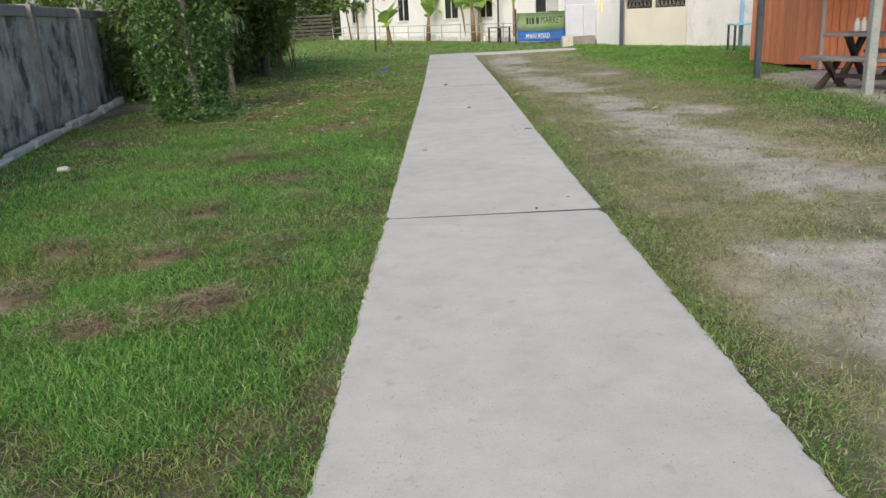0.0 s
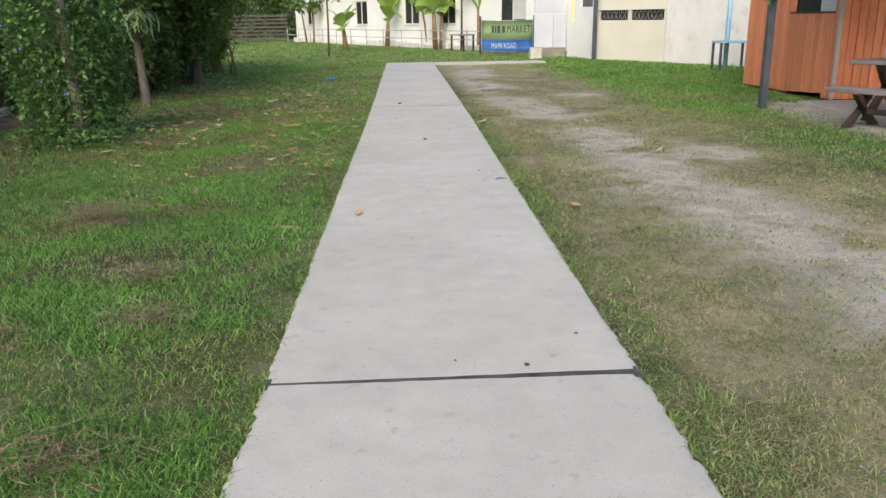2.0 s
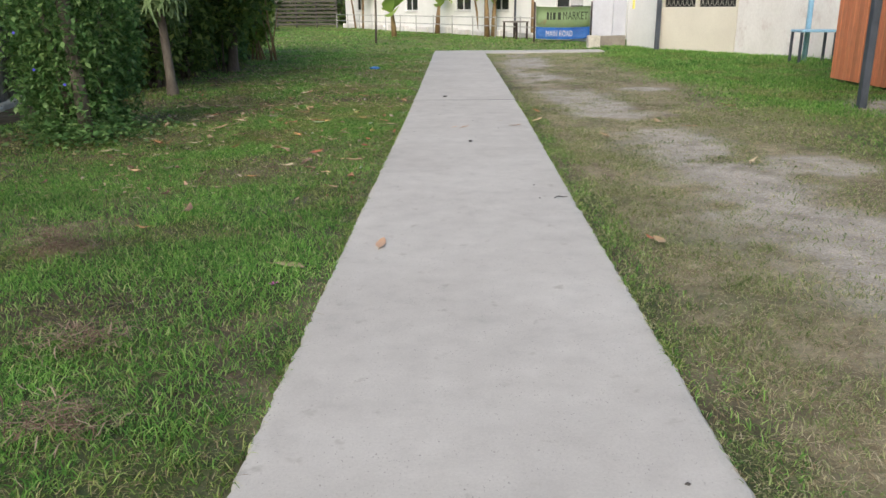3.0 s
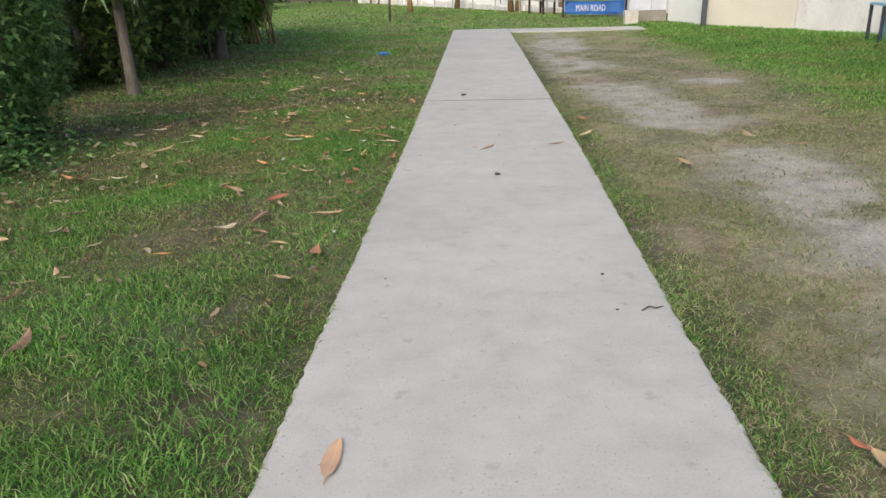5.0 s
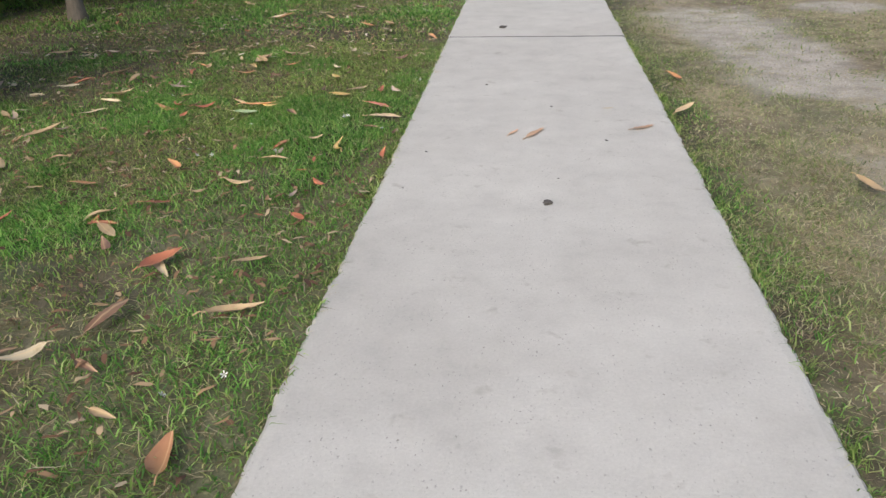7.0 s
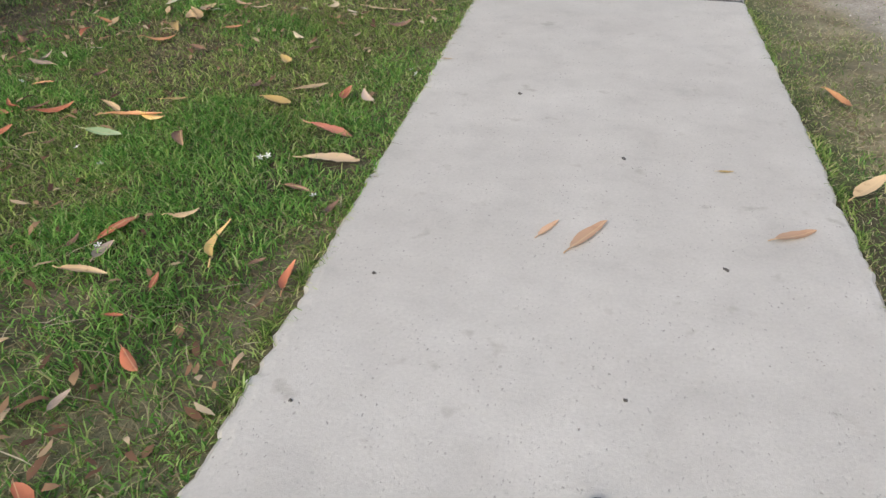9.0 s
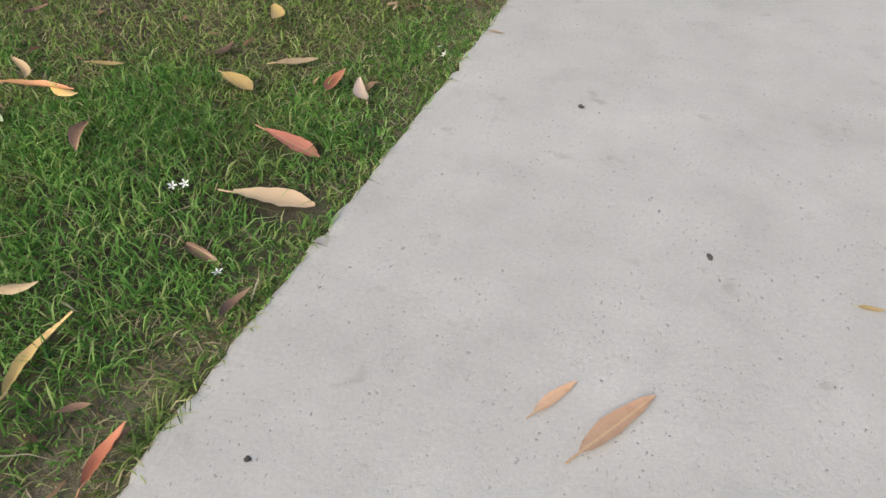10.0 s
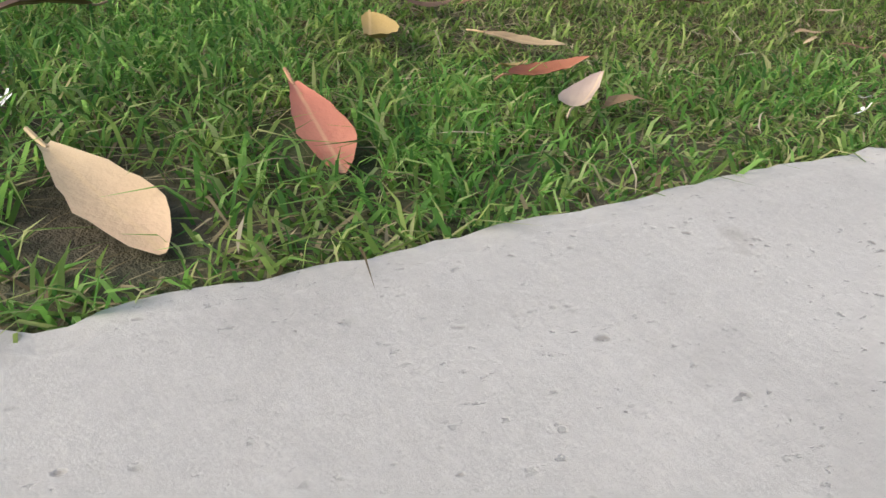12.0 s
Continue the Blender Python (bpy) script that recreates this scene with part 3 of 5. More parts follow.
part("spur_slab", boxed(1.13, 4.6, 26.65, PATH_END - 0.02, -0.1, -0.002, 0.008), M["path"], pavement)


# ==== grass ====
def blades(name, x, y, tall, wide, lean, material, rng, label, flat=False):
    """Bent tapered blades: two base points, two middle points and a tip."""
    n = len(x)
    z = np.where(on_path(x, y), 0.0, height(x, y)) - 0.004
    az, turn = rng.rand(n) * 2 * np.pi, rng.rand(n) * 2 * np.pi
    ln = lean * (0.35 + 0.9 * rng.rand(n))
    dx, dy, sx, sy = np.cos(az), np.sin(az), np.cos(turn), np.sin(turn)
    out = np.empty((n, 5, 3), np.float32)
    for k, (up, fwd, w) in enumerate(((0, 0, -1), (0, 0, 1), (0.62, 0.38, 0.8), (0.62, 0.38, -0.8), (1, 1, 0))):
        out[:, k, 0] = x + dx * ln * tall * fwd + sx * wide * w / 2
        out[:, k, 1] = y + dy * ln * tall * fwd + sy * wide * w / 2
        out[:, k, 2] = z + tall * up * (1 - 0.42 * np.minimum(ln, 1.9) * fwd)
    if flat:
        out[:, :, 2] = z[:, None] + (out[:, :, 2] - z[:, None]) * 0.3 + 0.006
    tri = np.array([[0, 1, 2], [0, 2, 3], [3, 2, 4]])
    faces = (np.arange(n)[:, None, None] * 5 + tri[None]).reshape(-1, 3)
    return tagged(from_arrays(name, out.reshape(-1, 3), faces, material), label, "grass", kind="stuff")


def sow(rng, x0, x1, y0, y1, density):
    n = int((x1 - x0) * (y1 - y0) * density)
    return x0 + rng.rand(n) * (x1 - x0), y0 + rng.rand(n) * (y1 - y0)


def lawn(seed, x0, x1, y0, y1, density, tall, wide, names, green="grass", feather=0.0):
    rng = np.random.RandomState(seed)
    x, y = sow(rng, x0, x1, y0, y1, density)
    overhang = 0.012 * (rng.rand(len(x)) < 0.5)
    keep = ~on_path(x, y, overhang)
    bare, dry, turf = bare_mask(x, y), dry_mask(x, y), turf_mask(x, y)
    if feather:
        inset = np.minimum(np.minimum(x - x0, y - y0), y1 - y)
        keep &= rng.rand(len(x)) < step(0, feather, inset)
    turf = np.maximum(turf, np.exp(-((x + 0.9) / 0.6) ** 2 - ((y - 2.5) / 0.9) ** 2))
    keep &= rng.rand(len(x)) > 0.8 * bare
    keep &= rng.rand(len(x)) < 0.55 + 0.45 * np.maximum(turf, dry)
    thin = np.exp(-((x + 0.85) / 0.75) ** 2 - ((y - 11.3) / 0.8) ** 2) * step(0.35, 0.6, layered(x, y, 0.4, 83))
    keep &= rng.rand(len(x)) > 0.6 * thin * (x < 0)
    # grass pressed flat under the two large leaves beside the path
    keep &= (np.hypot(x + 0.53, (y - 12.81) * 1.5) > 0.1) & (np.hypot(x + 0.61, (y - 13.02) * 1.5) > 0.08)
    keep &= ~((y > 14.6) & (y < 18.0) & (x > 6.9)) & ~((x > 6.1) & (y < 14.6) & (y > 8.8))
    x, y, dry, turf = x[keep], y[keep], dry[keep], turf[keep]
    front = 0.12 - 0.1 * step(7.5, 10.5, y) * (x < 0) + 0.3 * np.exp(-((x + 1.0) / 0.5) ** 2 - ((y - 3.0) / 0.4) ** 2)
    rich = step(0.4, 0.64, layered(x, y, 0.75, 57) + 0.3 * (layered(x, y, 0.2, 58) - 0.5) + front) * (1 - dry) * (green == "grass")
    if green == "worn":
        clump = step(0.32, 0.6, layered(x, y, 0.3, 61))
        kept = rng.rand(len(x)) < 0.35 + 0.65 * clump
        x, y, dry, turf, rich, clump = x[kept], y[kept], dry[kept], turf[kept], rich[kept], clump[kept]
        dry = dry * (1.1 - 0.45 * clump)
    pale_turf = 0.14 * step(12.7, 13.4, y) * (1 - step(15.0, 17, y)) * (x < -0.55)
    straw = rng.rand(len(x)) < np.clip(pale_turf + 0.34 + 0.06 * step(8, 10.5, y) * (1 - step(13, 16, y)) - 0.28 * rich + (0.42 if green == "worn" else 0.6) * dry, 0, 0.92)
    tuft = 0.6 + 0.6 * layered(x, y, 0.5, 51) + 0.45 * rich
    worn = (1 - 0.45 * dry) * (0.6 + 0.4 * step(0.0, 0.25, np.minimum(np.abs(x - left_edge(y)), np.abs(x - right_edge(y)))))
    h = tall * tuft * worn * (0.5 + 0.9 * rng.rand(len(x)))
    w = wide * (0.6 + 0.7 * rng.rand(len(x)))
    g = ~straw
    tufts = g & (rng.rand(len(x)) < 0.9 * rich)
    g = g & ~tufts
    blades("grass", x[g], y[g], h[g], w[g], 1.35, M[green], rng, names[0])
    if tufts.any():
        blades("grass", x[tufts], y[tufts], h[tufts], w[tufts] * 1.15, 1.15, M["lush"], rng, "denser bright green tufts of lawn grass")
    blades("dry_grass", x[straw], y[straw], h[straw] * 1.25, w[straw] * 0.8, 1.5, M["straw" if green == "worn" else "thatch"], rng, names[1], True)


VERGE = ("thin worn olive grass of the verge", "dry straw-coloured grass on the verge")
LAWN = ("short uneven green lawn grass", "dry straw-coloured grass lying among the lawn")
lawn(1, -2.6, -0.3, 10.6, 15.4, 7500, 0.04, 0.0044, LAWN, feather=1.0)
lawn(17, -2.0, -0.3, 11.6, 15.2, 3200, 0.05, 0.0055, ("lawn grass blades in a brighter green that carries a backlit look", LAWN[1]), "lit_grass", feather=0.9)
lawn(2, -5.2, -3.4, 11.4, 15.0, 3600, 0.045, 0.0075, LAWN)
lawn(3, -3.4, -0.3, 5.0, 15.0, 6500, 0.042, 0.0048, LAWN)
lawn(4, -3.2, -0.3, 1.6, 5.0, 11500, 0.046, 0.0042, LAWN)
lawn(5, -5.6, -3.4, 4.0, 11.4, 2500, 0.045, 0.008, LAWN)
lawn(6, -6.0, -0.25, 18.0, 27.9, 900, 0.045, 0.011, LAWN)
lawn(18, -6.0, -0.25, 15.0, 18.0, 2400, 0.045, 0.009, LAWN)
lawn(7, 1.0, 2.3, 1.2, 12.5, 11500, 0.048, 0.0038, VERGE, "worn")
lawn(13, 1.0, 1.34, 1.2, 14.5, 2800, 0.042, 0.0044, LAWN)
lawn(8, 2.3, 4.2, 2.0, 14.0, 4600, 0.045, 0.006, VERGE, "worn")
lawn(14, 4.2, 6.6, 3.0, 14.0, 1400, 0.04, 0.007, VERGE, "worn")
lawn(19, 3.3, 6.6, 5.0, 15.5, 1500, 0.038, 0.007, LAWN, feather=2.0)
lawn(9, 1.0, 2.3, 12.5, 16.5, 6500, 0.036, 0.005, VERGE, "worn")
lawn(10, 1.0, 3.6, 16.5, 26.6, 1100, 0.04, 0.0095, VERGE, "worn")
lawn(15, 2.3, 3.6, 14.0, 16.5, 2200, 0.038, 0.008, VERGE, "worn")
lawn(16, 3.2, 7.9, 13.0, 26.6, 1700, 0.045, 0.01, LAWN, feather=1.6)
lawn(11, -12, 6.0, 27.9, 57.0, 110, 0.045, 0.035, LAWN)
lawn(12, 4.4, 8.9, 20.5, 29.5, 900, 0.07, 0.014, LAWN)


def edge_tufts(seed, edge, side, y0, y1, count, label):
    """Small sprigs rooted in the soil beside the slab, their tips lying over its edge."""
    rng = np.random.RandomState(seed)
    y = y0 + rng.rand(count) * (y1 - y0)
    y = y[rng.rand(count) < step(0.42, 0.6, layered(y * 0, y, 0.35, seed))]
    n = rng.randint(5, 12, len(y))
    x = np.repeat(edge(y), n) + side * (0.004 + 0.025 * rng.rand(n.sum()))
    y = np.repeat(y, n) + 0.02 * rng.normal(size=n.sum())
    blades("edge_grass", x, y, 0.03 + 0.035 * rng.rand(len(x)), 0.003 + 0.0025 * rng.rand(len(x)), 1.7, M["grass"], rng, label)


edge_tufts(81, left_edge, -1, 1.6, 16, 420, "sprigs of grass reaching over the edge of the path")
edge_tufts(82, right_edge, 1, 1.6, 16, 520, "sprigs of grass reaching over the edge of the path")

rng = np.random.RandomState(93)
t = rng.rand(420) ** 0.7
blades("tall_grass", 6.9 + 2.2 * t + 0.12 * rng.normal(size=420), 24.45 - 3.9 * t - 0.12 * np.abs(rng.normal(size=420)), 0.1 + 0.3 * rng.rand(420) * t, 0.01 + 0.006 * rng.rand(420), 0.5, M["lush"], rng, "taller uncut grass at the foot of the stained wall")

# ==== buildings ====
def wall_piece(bm, length, thick, tall, holes, z0=0.0):
    """Wall along +x with its outer face at y = 0, and rectangular openings right through it: (x0, x1, z0, z1)."""
    cuts = sorted({0.0, length, *[v for h in holes for v in h[:2]]})
    for a, b in zip(cuts, cuts[1:]):
        inside = sorted((h[2], h[3]) for h in holes if h[0] <= a + 1e-6 and h[1] >= b - 1e-6)
        z = z0
        for lo, hi in inside:
            if lo > z:
                block(bm, a, b, 0, thick, z, lo)
            z = hi
        if z < tall:
            block(bm, a, b, 0, thick, z, tall)
    bmesh.ops.remove_doubles(bm, verts=bm.verts[:], dist=0.0005)
    return bm


def along(p, q, z=0.0):
    """Pose at p whose +x runs towards q; +y then points away from the walker for walls drawn left to right."""
    return pose(p[0], p[1], z, 0, 0, math.degrees(math.atan2(q[1] - p[1], q[0] - p[0])))


def window(parent, x0, x1, z0, z1, thick, blind=0.0):
    w = new("window")
    w.parent = parent
    bm = bmesh.new()
    for a, b, c, d in ((x0, x0 + 0.06, z0, z1), (x1 - 0.06, x1, z0, z1), (x0 + 0.06, x1 - 0.06, z0, z0 + 0.06), (x0 + 0.06, x1 - 0.06, z1 - 0.06, z1)):
        block(bm, a, b, 0.03, 0.1, c, d)
    part("frame", bm, M["frame_white"], w)
    part("mullion", boxed((x0 + x1) / 2 - 0.035, (x0 + x1) / 2 + 0.035, 0.025, 0.095, z0 + 0.06, z1 - 0.06), M["frame_white"], w)
    part("sill", boxed(x0 - 0.05, x1 + 0.05, -0.06, 0.05, z0 - 0.05, z0 - 0.002), M["frame_white"], w)
    for a, b in ((x0 + 0.06, (x0 + x1) / 2 - 0.035), ((x0 + x1) / 2 + 0.035, x1 - 0.06)):
        part("pane", boxed(a, b, 0.055, 0.065, z0 + 0.06, z1 - 0.06), M["glass_dark"], w, "dark glass pane")
    if blind:
        part("curtain", boxed((x0 + x1) / 2 + 0.06, x1 - 0.08, 0.04, 0.05, z0 + blind, z1 - 0.06), M["curtain"], w, "pale curtain behind the glass")


def make_house():
    p, q = (-6.78, 56.0), (5.27, 33.5)
    house = empty("house", along(p, q), "white rendered house with small dark windows behind banana plants", "house")
    length = math.dist(p, q)
    at = lambda k: length - 1.144 * k
    holes = [(at(20.5), at(19.5), 1.02, 2.3), (at(14.2), at(12.9), 1.02, 2.3), (at(9.2), at(7.9), 1.05, 2.3), (at(6.15), at(5.0), 1.05, 2.3), (at(2.0), at(0.45), 1.15, 2.4)]
    part("wall", wall_piece(bmesh.new(), length, 0.2, 3.1, holes), M["white"], house)
    lip = random.Random(14)
    x = 0.3
    while x < length - 0.6:
        ln = lip.uniform(0.5, 1.6)
        part("footing_stone", boxed(x, min(x + ln, length), -lip.uniform(0.18, 0.42), -0.004, -0.05, lip.uniform(0.12, 0.3), 0.02), M["pale"], house, "rough whitewashed footing stone")
        x += ln + lip.choice((0.02, 0.02, 0.25))
    bm = bmesh.new()
    block(bm, -0.0, 0.2, 0.2, 7, 0, 3.1)
    block(bm, length - 0.2, length, 0.2, 7, 0, 3.1)
    block(bm, 0.2, length - 0.2, 6.8, 7, 0, 3.1)
    part("wall", bm, M["white"], house)
    bm = bmesh.new()
    v = [bm.verts.new(c) for c in ((-0.5, -0.6, 3.1), (length + 0.5, -0.6, 3.1), (length + 0.5, 3.5, 4.6), (-0.5, 3.5, 4.6), (-0.5, 7.6, 3.1), (length + 0.5, 7.6, 3.1))]
    for f in ((0, 1, 2, 3), (3, 2, 5, 4), (0, 3, 4), (1, 5, 2), (0, 4, 5, 1)):
        bm.faces.new([v[i] for i in f])
    part("roof", bm, M["roof"], house)
    for i, h in enumerate(holes):
        window(house, *h, 0.2, 0.1 if i == 4 else 0.0)


make_house()


def make_side_building():
    """Low building seen past the shed: metal door sheets, a white return, the cream wall with its slot and a stained wall."""
    base = empty("outbuilding", pose(0.37, 1.2, 0), "low outbuilding with cream and stained white walls", "building")

    def wall(p, q, mat, holes=(), label="", z0=0.0):
        w = part("wall", wall_piece(bmesh.new(), math.dist(p, q), 0.2, 2.9, list(holes), z0), M[mat], base, label)
        w.matrix_local = along(p, q)
        return w

    wall((5.42, 28.45), (5.88, 26.3), "white", [(0.95, 1.9, 1.62, 2.2)], "white painted return wall")
    cream = wall((5.9, 26.2), (7.4, 24.2), "cream", [(0.04, 2.44, 1.2, 1.5)], "cream painted wall with a narrow slot")
    wall((7.42, 24.2), (9.6, 20.3), "pale", (), "white wall with grey stains")
    back = part("wall", boxed(0, 5.2, 0, 0.2, 0, 2.9), M["pale"], base)
    back.matrix_local = along((9.6, 20.5), (13.5, 24.0))
    back = part("wall", boxed(0, 9, 0, 0.2, 0, 2.9), M["pale"], base)
    back.matrix_local = along((13.5, 24.0), (5.6, 28.6))
    bm = bmesh.new()
    low = [(5.3, 28.7), (5.8, 26.1), (7.3, 24.0), (9.5, 20.1), (13.8, 24.1)]
    a, b = [bm.verts.new((*c, 2.9)) for c in low], [bm.verts.new((*c, 3.05)) for c in low]
    bm.faces.new(a[::-1]), bm.faces.new(b)
    for i in range(5):
        bm.faces.new((a[i], a[(i + 1) % 5], b[(i + 1) % 5], b[i]))
    part("roof", bm, M["roof"], base)
    # slot window with its scroll grille
    slot = new("window")
    slot.parent = base
    slot.matrix_local = along((5.9, 26.2), (7.4, 24.2))
    part("pane", boxed(0.04, 1.14, 0.12, 0.13, 1.2, 1.5), M["glass_dark"], slot, "dark glass behind the grille")
    part("pane", boxed(1.24, 2.44, 0.1, 0.11, 1.2, 1.5), M["glass_dark"], slot, "dark glass behind the grille")
    part("mullion", boxed(1.14, 1.24, 0.02, 0.16, 1.2, 1.5), M["cream"], slot)
    bm = bmesh.new()
    for k in range(15):
        c = 0.13 + k * 0.155 + (0.06 if k > 6 else 0)
        ring = [(c + 0.06 * math.cos(t), 0.06, 1.35 + 0.12 * math.sin(t)) for t in (2 * math.pi * j / 10 for j in range(11))]
        tube(bm, ring, [0.008] * 11, 4, False)
    part("grille", bm, M["grille"], slot, "pale scroll grille")
    # upper opening of the white return
    up = new("window")
    up.parent = base
    up.matrix_local = along((5.42, 28.45), (5.88, 26.3))
    part("pane", boxed(0.95, 1.9, 0.1, 0.11, 1.62, 2.2), M["glass_dark"], up, "dark glass pane")
    part("pipe", tube(bmesh.new(), [(5.5, 28.05, 1.15), (5.5, 28.05, 2.9)], [0.05, 0.05], 8), M["yellow"], base, "yellow pipe on the white wall")
    gate = empty("metal_gate", along((4.62, 29.4), (5.79, 29.7)), "pale grey sheet-metal double door on a dark plinth", "gate")
    for a, b in ((0.0, 0.68), (0.695, 1.15)):
        part("door_leaf", boxed(a, b, 0, 0.05, 0.33, 1.42, 0.006), M["lilac"], gate)
    part("upper_panel", boxed(0, 1.15, 0.01, 0.06, 1.43, 2.9), M["lilac"], gate)
    part("plinth", boxed(0.1, 1.15, -0.05, 0.15, 0, 0.32), M["plinth"], gate, "dark earth-stained plinth")
    tagged(part("concrete_block", boxed(4.4, 4.78, 28.75, 29.1, -0.03, 0.36, 0.02), M["kerb"]), "grey concrete block beside the metal gate", "block")
    tagged(part("pole", boxed(6.1, 6.22, 27.2, 27.32, -0.05, 3.0, 0.01), M["dark_steel"]), "dark square steel pole by the cream wall", "pole")


make_side_building()


# ==== shed and shelter ====
def make_shed():
    shed = empty("shed", pose(0.2, 0.4, 0), "orange-stained timber shed with vertical boards", "shed")
    rng = random.Random(3)
    wide = 0.14
    meshes = {}

    def board(m, z0, z1):
        key = (round(z0, 2), round(z1, 2))
        if key not in meshes:
            ob = part("board", boxed(0.005, wide - 0.004, -0.022, 0, z0, z1, 0.004), M["orange"], shed)
            meshes[key] = ob.data
        else:
            ob = new("board", meshes[key])
            ob.parent = shed
        ob.matrix_local = m

    # side that faces the path, drawn from its near corner; the window takes the top of the near boards
    side = along((6.75, 17.5), (6.78, 14.27))
    for k in range(23):
        x = k * wide
        lift = (0.03 + 0.007 * (k - 12)) if 13 <= k <= 20 else 0.015
        d = rng.uniform(-0.003, 0.003)
        if x > 1.7 and x < 3.0:
            board(side @ pose(x, d, 0), lift, 1.36)
            board(side @ pose(x, d, 0), 2.1, 2.5)
        else:
            board(side @ pose(x, d, 0), lift, 2.5)
    front = along((6.78, 14.27), (10.0, 14.27))
    for k in range(23):
        board(front @ pose(k * wide, rng.uniform(-0.003, 0.003), 0), 0.02, 2.5)
    back = part("inner_wall", wall_piece(bmesh.new(), 3.22, 0.06, 2.5, [(1.72, 3.05, 1.36, 2.1)], 0.14), M["dark_wood"], shed, "dark framing behind the boards")
    back.matrix_local = side
    part("inner_wall", boxed(6.85, 10.0, 14.275, 14.33, 0, 2.5), M["dark_wood"], shed)
    part("wall", boxed(9.94, 10.0, 14.34, 17.5, 0, 2.5), M["orange"], shed)
    part("wall", boxed(6.82, 9.93, 17.44, 17.5, 0, 2.5), M["orange"], shed)
    part("corner_trim", boxed(6.735, 6.79, 14.215, 14.262, 0.02, 2.5, 0.004), M["trim"], shed, "grey metal corner trim")
    win = new("window")
    win.parent = shed
    win.matrix_local = side
    part("pane", boxed(1.72, 2.55, 0.02, 0.03, 1.37, 2.1), M["glass_dark"], win, "dark glass pane")
    part("curtain", boxed(2.56, 3.04, 0.02, 0.03, 1.37, 2.1), M["curtain"], win, "pale curtain in the window")
    part("sill", boxed(1.66, 3.08, -0.035, 0.0, 1.345, 1.368), M["dark_wood"], win)
    bm = bmesh.new()
    block(bm, 6.5, 10.2, 14.0, 17.7, 2.52, 2.6)
    part("roof", bm, M["roof"], shed)


make_shed()

slab_floor = tagged(part("floor", boxed(6.4, 10.2, 9.2, 14.6, -0.1, 0.012, 0.01), M["slab"]), "worn concrete floor slab under the shelter", "floor", kind="structure")


def make_shelter():
    s = empty("shelter", pose(5.59, 14.08, 0), "flat-roofed open shelter on steel posts beside the shed", "shelter")
    part("post", boxed(-0.05, 0.05, -0.05, 0.05, -0.05, 2.5, 0.008), M["dark_steel"], s, "dark blue-grey steel post")
    part("post", boxed(0.22, 0.34, -3.24, -3.12, -0.05, 2.5, 0.01), M["galv"], s, "dull galvanised post")
    part("beam", boxed(-0.05, 0.3, -5.2, 0.5, 2.51, 2.62), M["galv"], s)
    part("roof", boxed(-0.1, 4.7, -5.3, 0.25, 2.63, 2.68), M["roof"], s)


make_shelter()


def plank_top(parent, length, width, z, count, thick, name="plank"):
    w = width / count
    for k in range(count):
        part(name, boxed(0, length, -width / 2 + k * w + 0.004, -width / 2 + (k + 1) * w - 0.004, z - thick, z, 0.006), M["old_wood"], parent)


def cross_leg(parent, x, z, spread, thick=0.07):
    """A pair of crossed legs in a plane across the length."""
    leg = new("cross_leg")
    leg.parent = parent
    for s in (-1, 1):
        bm = bmesh.new()
        off = 0.036 * s
        t = 0.078
        v = [bm.verts.new(c) for c in ((x + off - 0.034, s * (spread + t), 0), (x + off - 0.034, s * (spread - t), 0), (x + off - 0.034, -s * (spread + t) * 0.85, z), (x + off - 0.034, -s * (spread - t) * 0.85, z))]
        w = [bm.verts.new(c.co + Vector((0.068, 0, 0))) for c in v]
        bm.faces.new((v[0], v[1], v[3], v[2]))
        bm.faces.new((w[0], w[2], w[3], w[1]))
        for a, b in ((0, 1), (1, 3), (3, 2), (2, 0)):
            bm.faces.new((v[a], w[a], w[b], v[b]))
        part("brace", bm, M["dark_wood"], leg)


def bench(m):
    b = empty("bench", m, "weathered plank bench on dark crossed legs", "bench", "picnic benches")
    plank_top(b, 1.9, 0.38, 0.45, 3, 0.05)
    cross_leg(b, 0.42, 0.4, 0.24)
    cross_leg(b, 1.5, 0.4, 0.24)
    part("stretcher", boxed(0.5, 1.42, -0.03, 0.03, 0.15, 0.21), M["dark_wood"], b)
    return b


turn = math.degrees(math.atan2(-0.86, 0.5))
bench(pose(5.6, 12.2, 0.0, 0, 0, turn))
bench(pose(6.95, 12.95, 0.012, 0, 0, turn))
table = empty("picnic_table", pose(6.24, 12.64, 0.012, 0, 0, turn), "weathered plank picnic table on dark crossed legs", "table")
plank_top(table, 1.95, 0.72, 0.75, 5, 0.05)
cross_leg(table, 0.32, 0.7, 0.3)
cross_leg(table, 1.62, 0.7, 0.3)
part("stretcher", boxed(0.4, 1.54, -0.035, 0.035, 0.3, 0.37), M["dark_wood"], table)


def bottle(m):
    b = empty("bottle", m, "white plastic bottle with a cap standing on the picnic table", "bottle", "bottles on the picnic table")
    part("body", tube(bmesh.new(), [(0, 0, 0), (0, 0, 0.01), (0, 0, 0.13), (0, 0, 0.165), (0, 0, 0.18)], [0.036, 0.042, 0.042, 0.03, 0.018], 14), M["frame_white"], b, smooth=True)
    part("cap", tube(bmesh.new(), [(0, 0, 0.181), (0, 0, 0.21)], [0.021, 0.02], 12), M["cup"], b)


for dx, dy in ((0.19, 0.2), (0.24, 0.29)):
    bottle(table.matrix_world @ pose(dx, dy, 0.751))


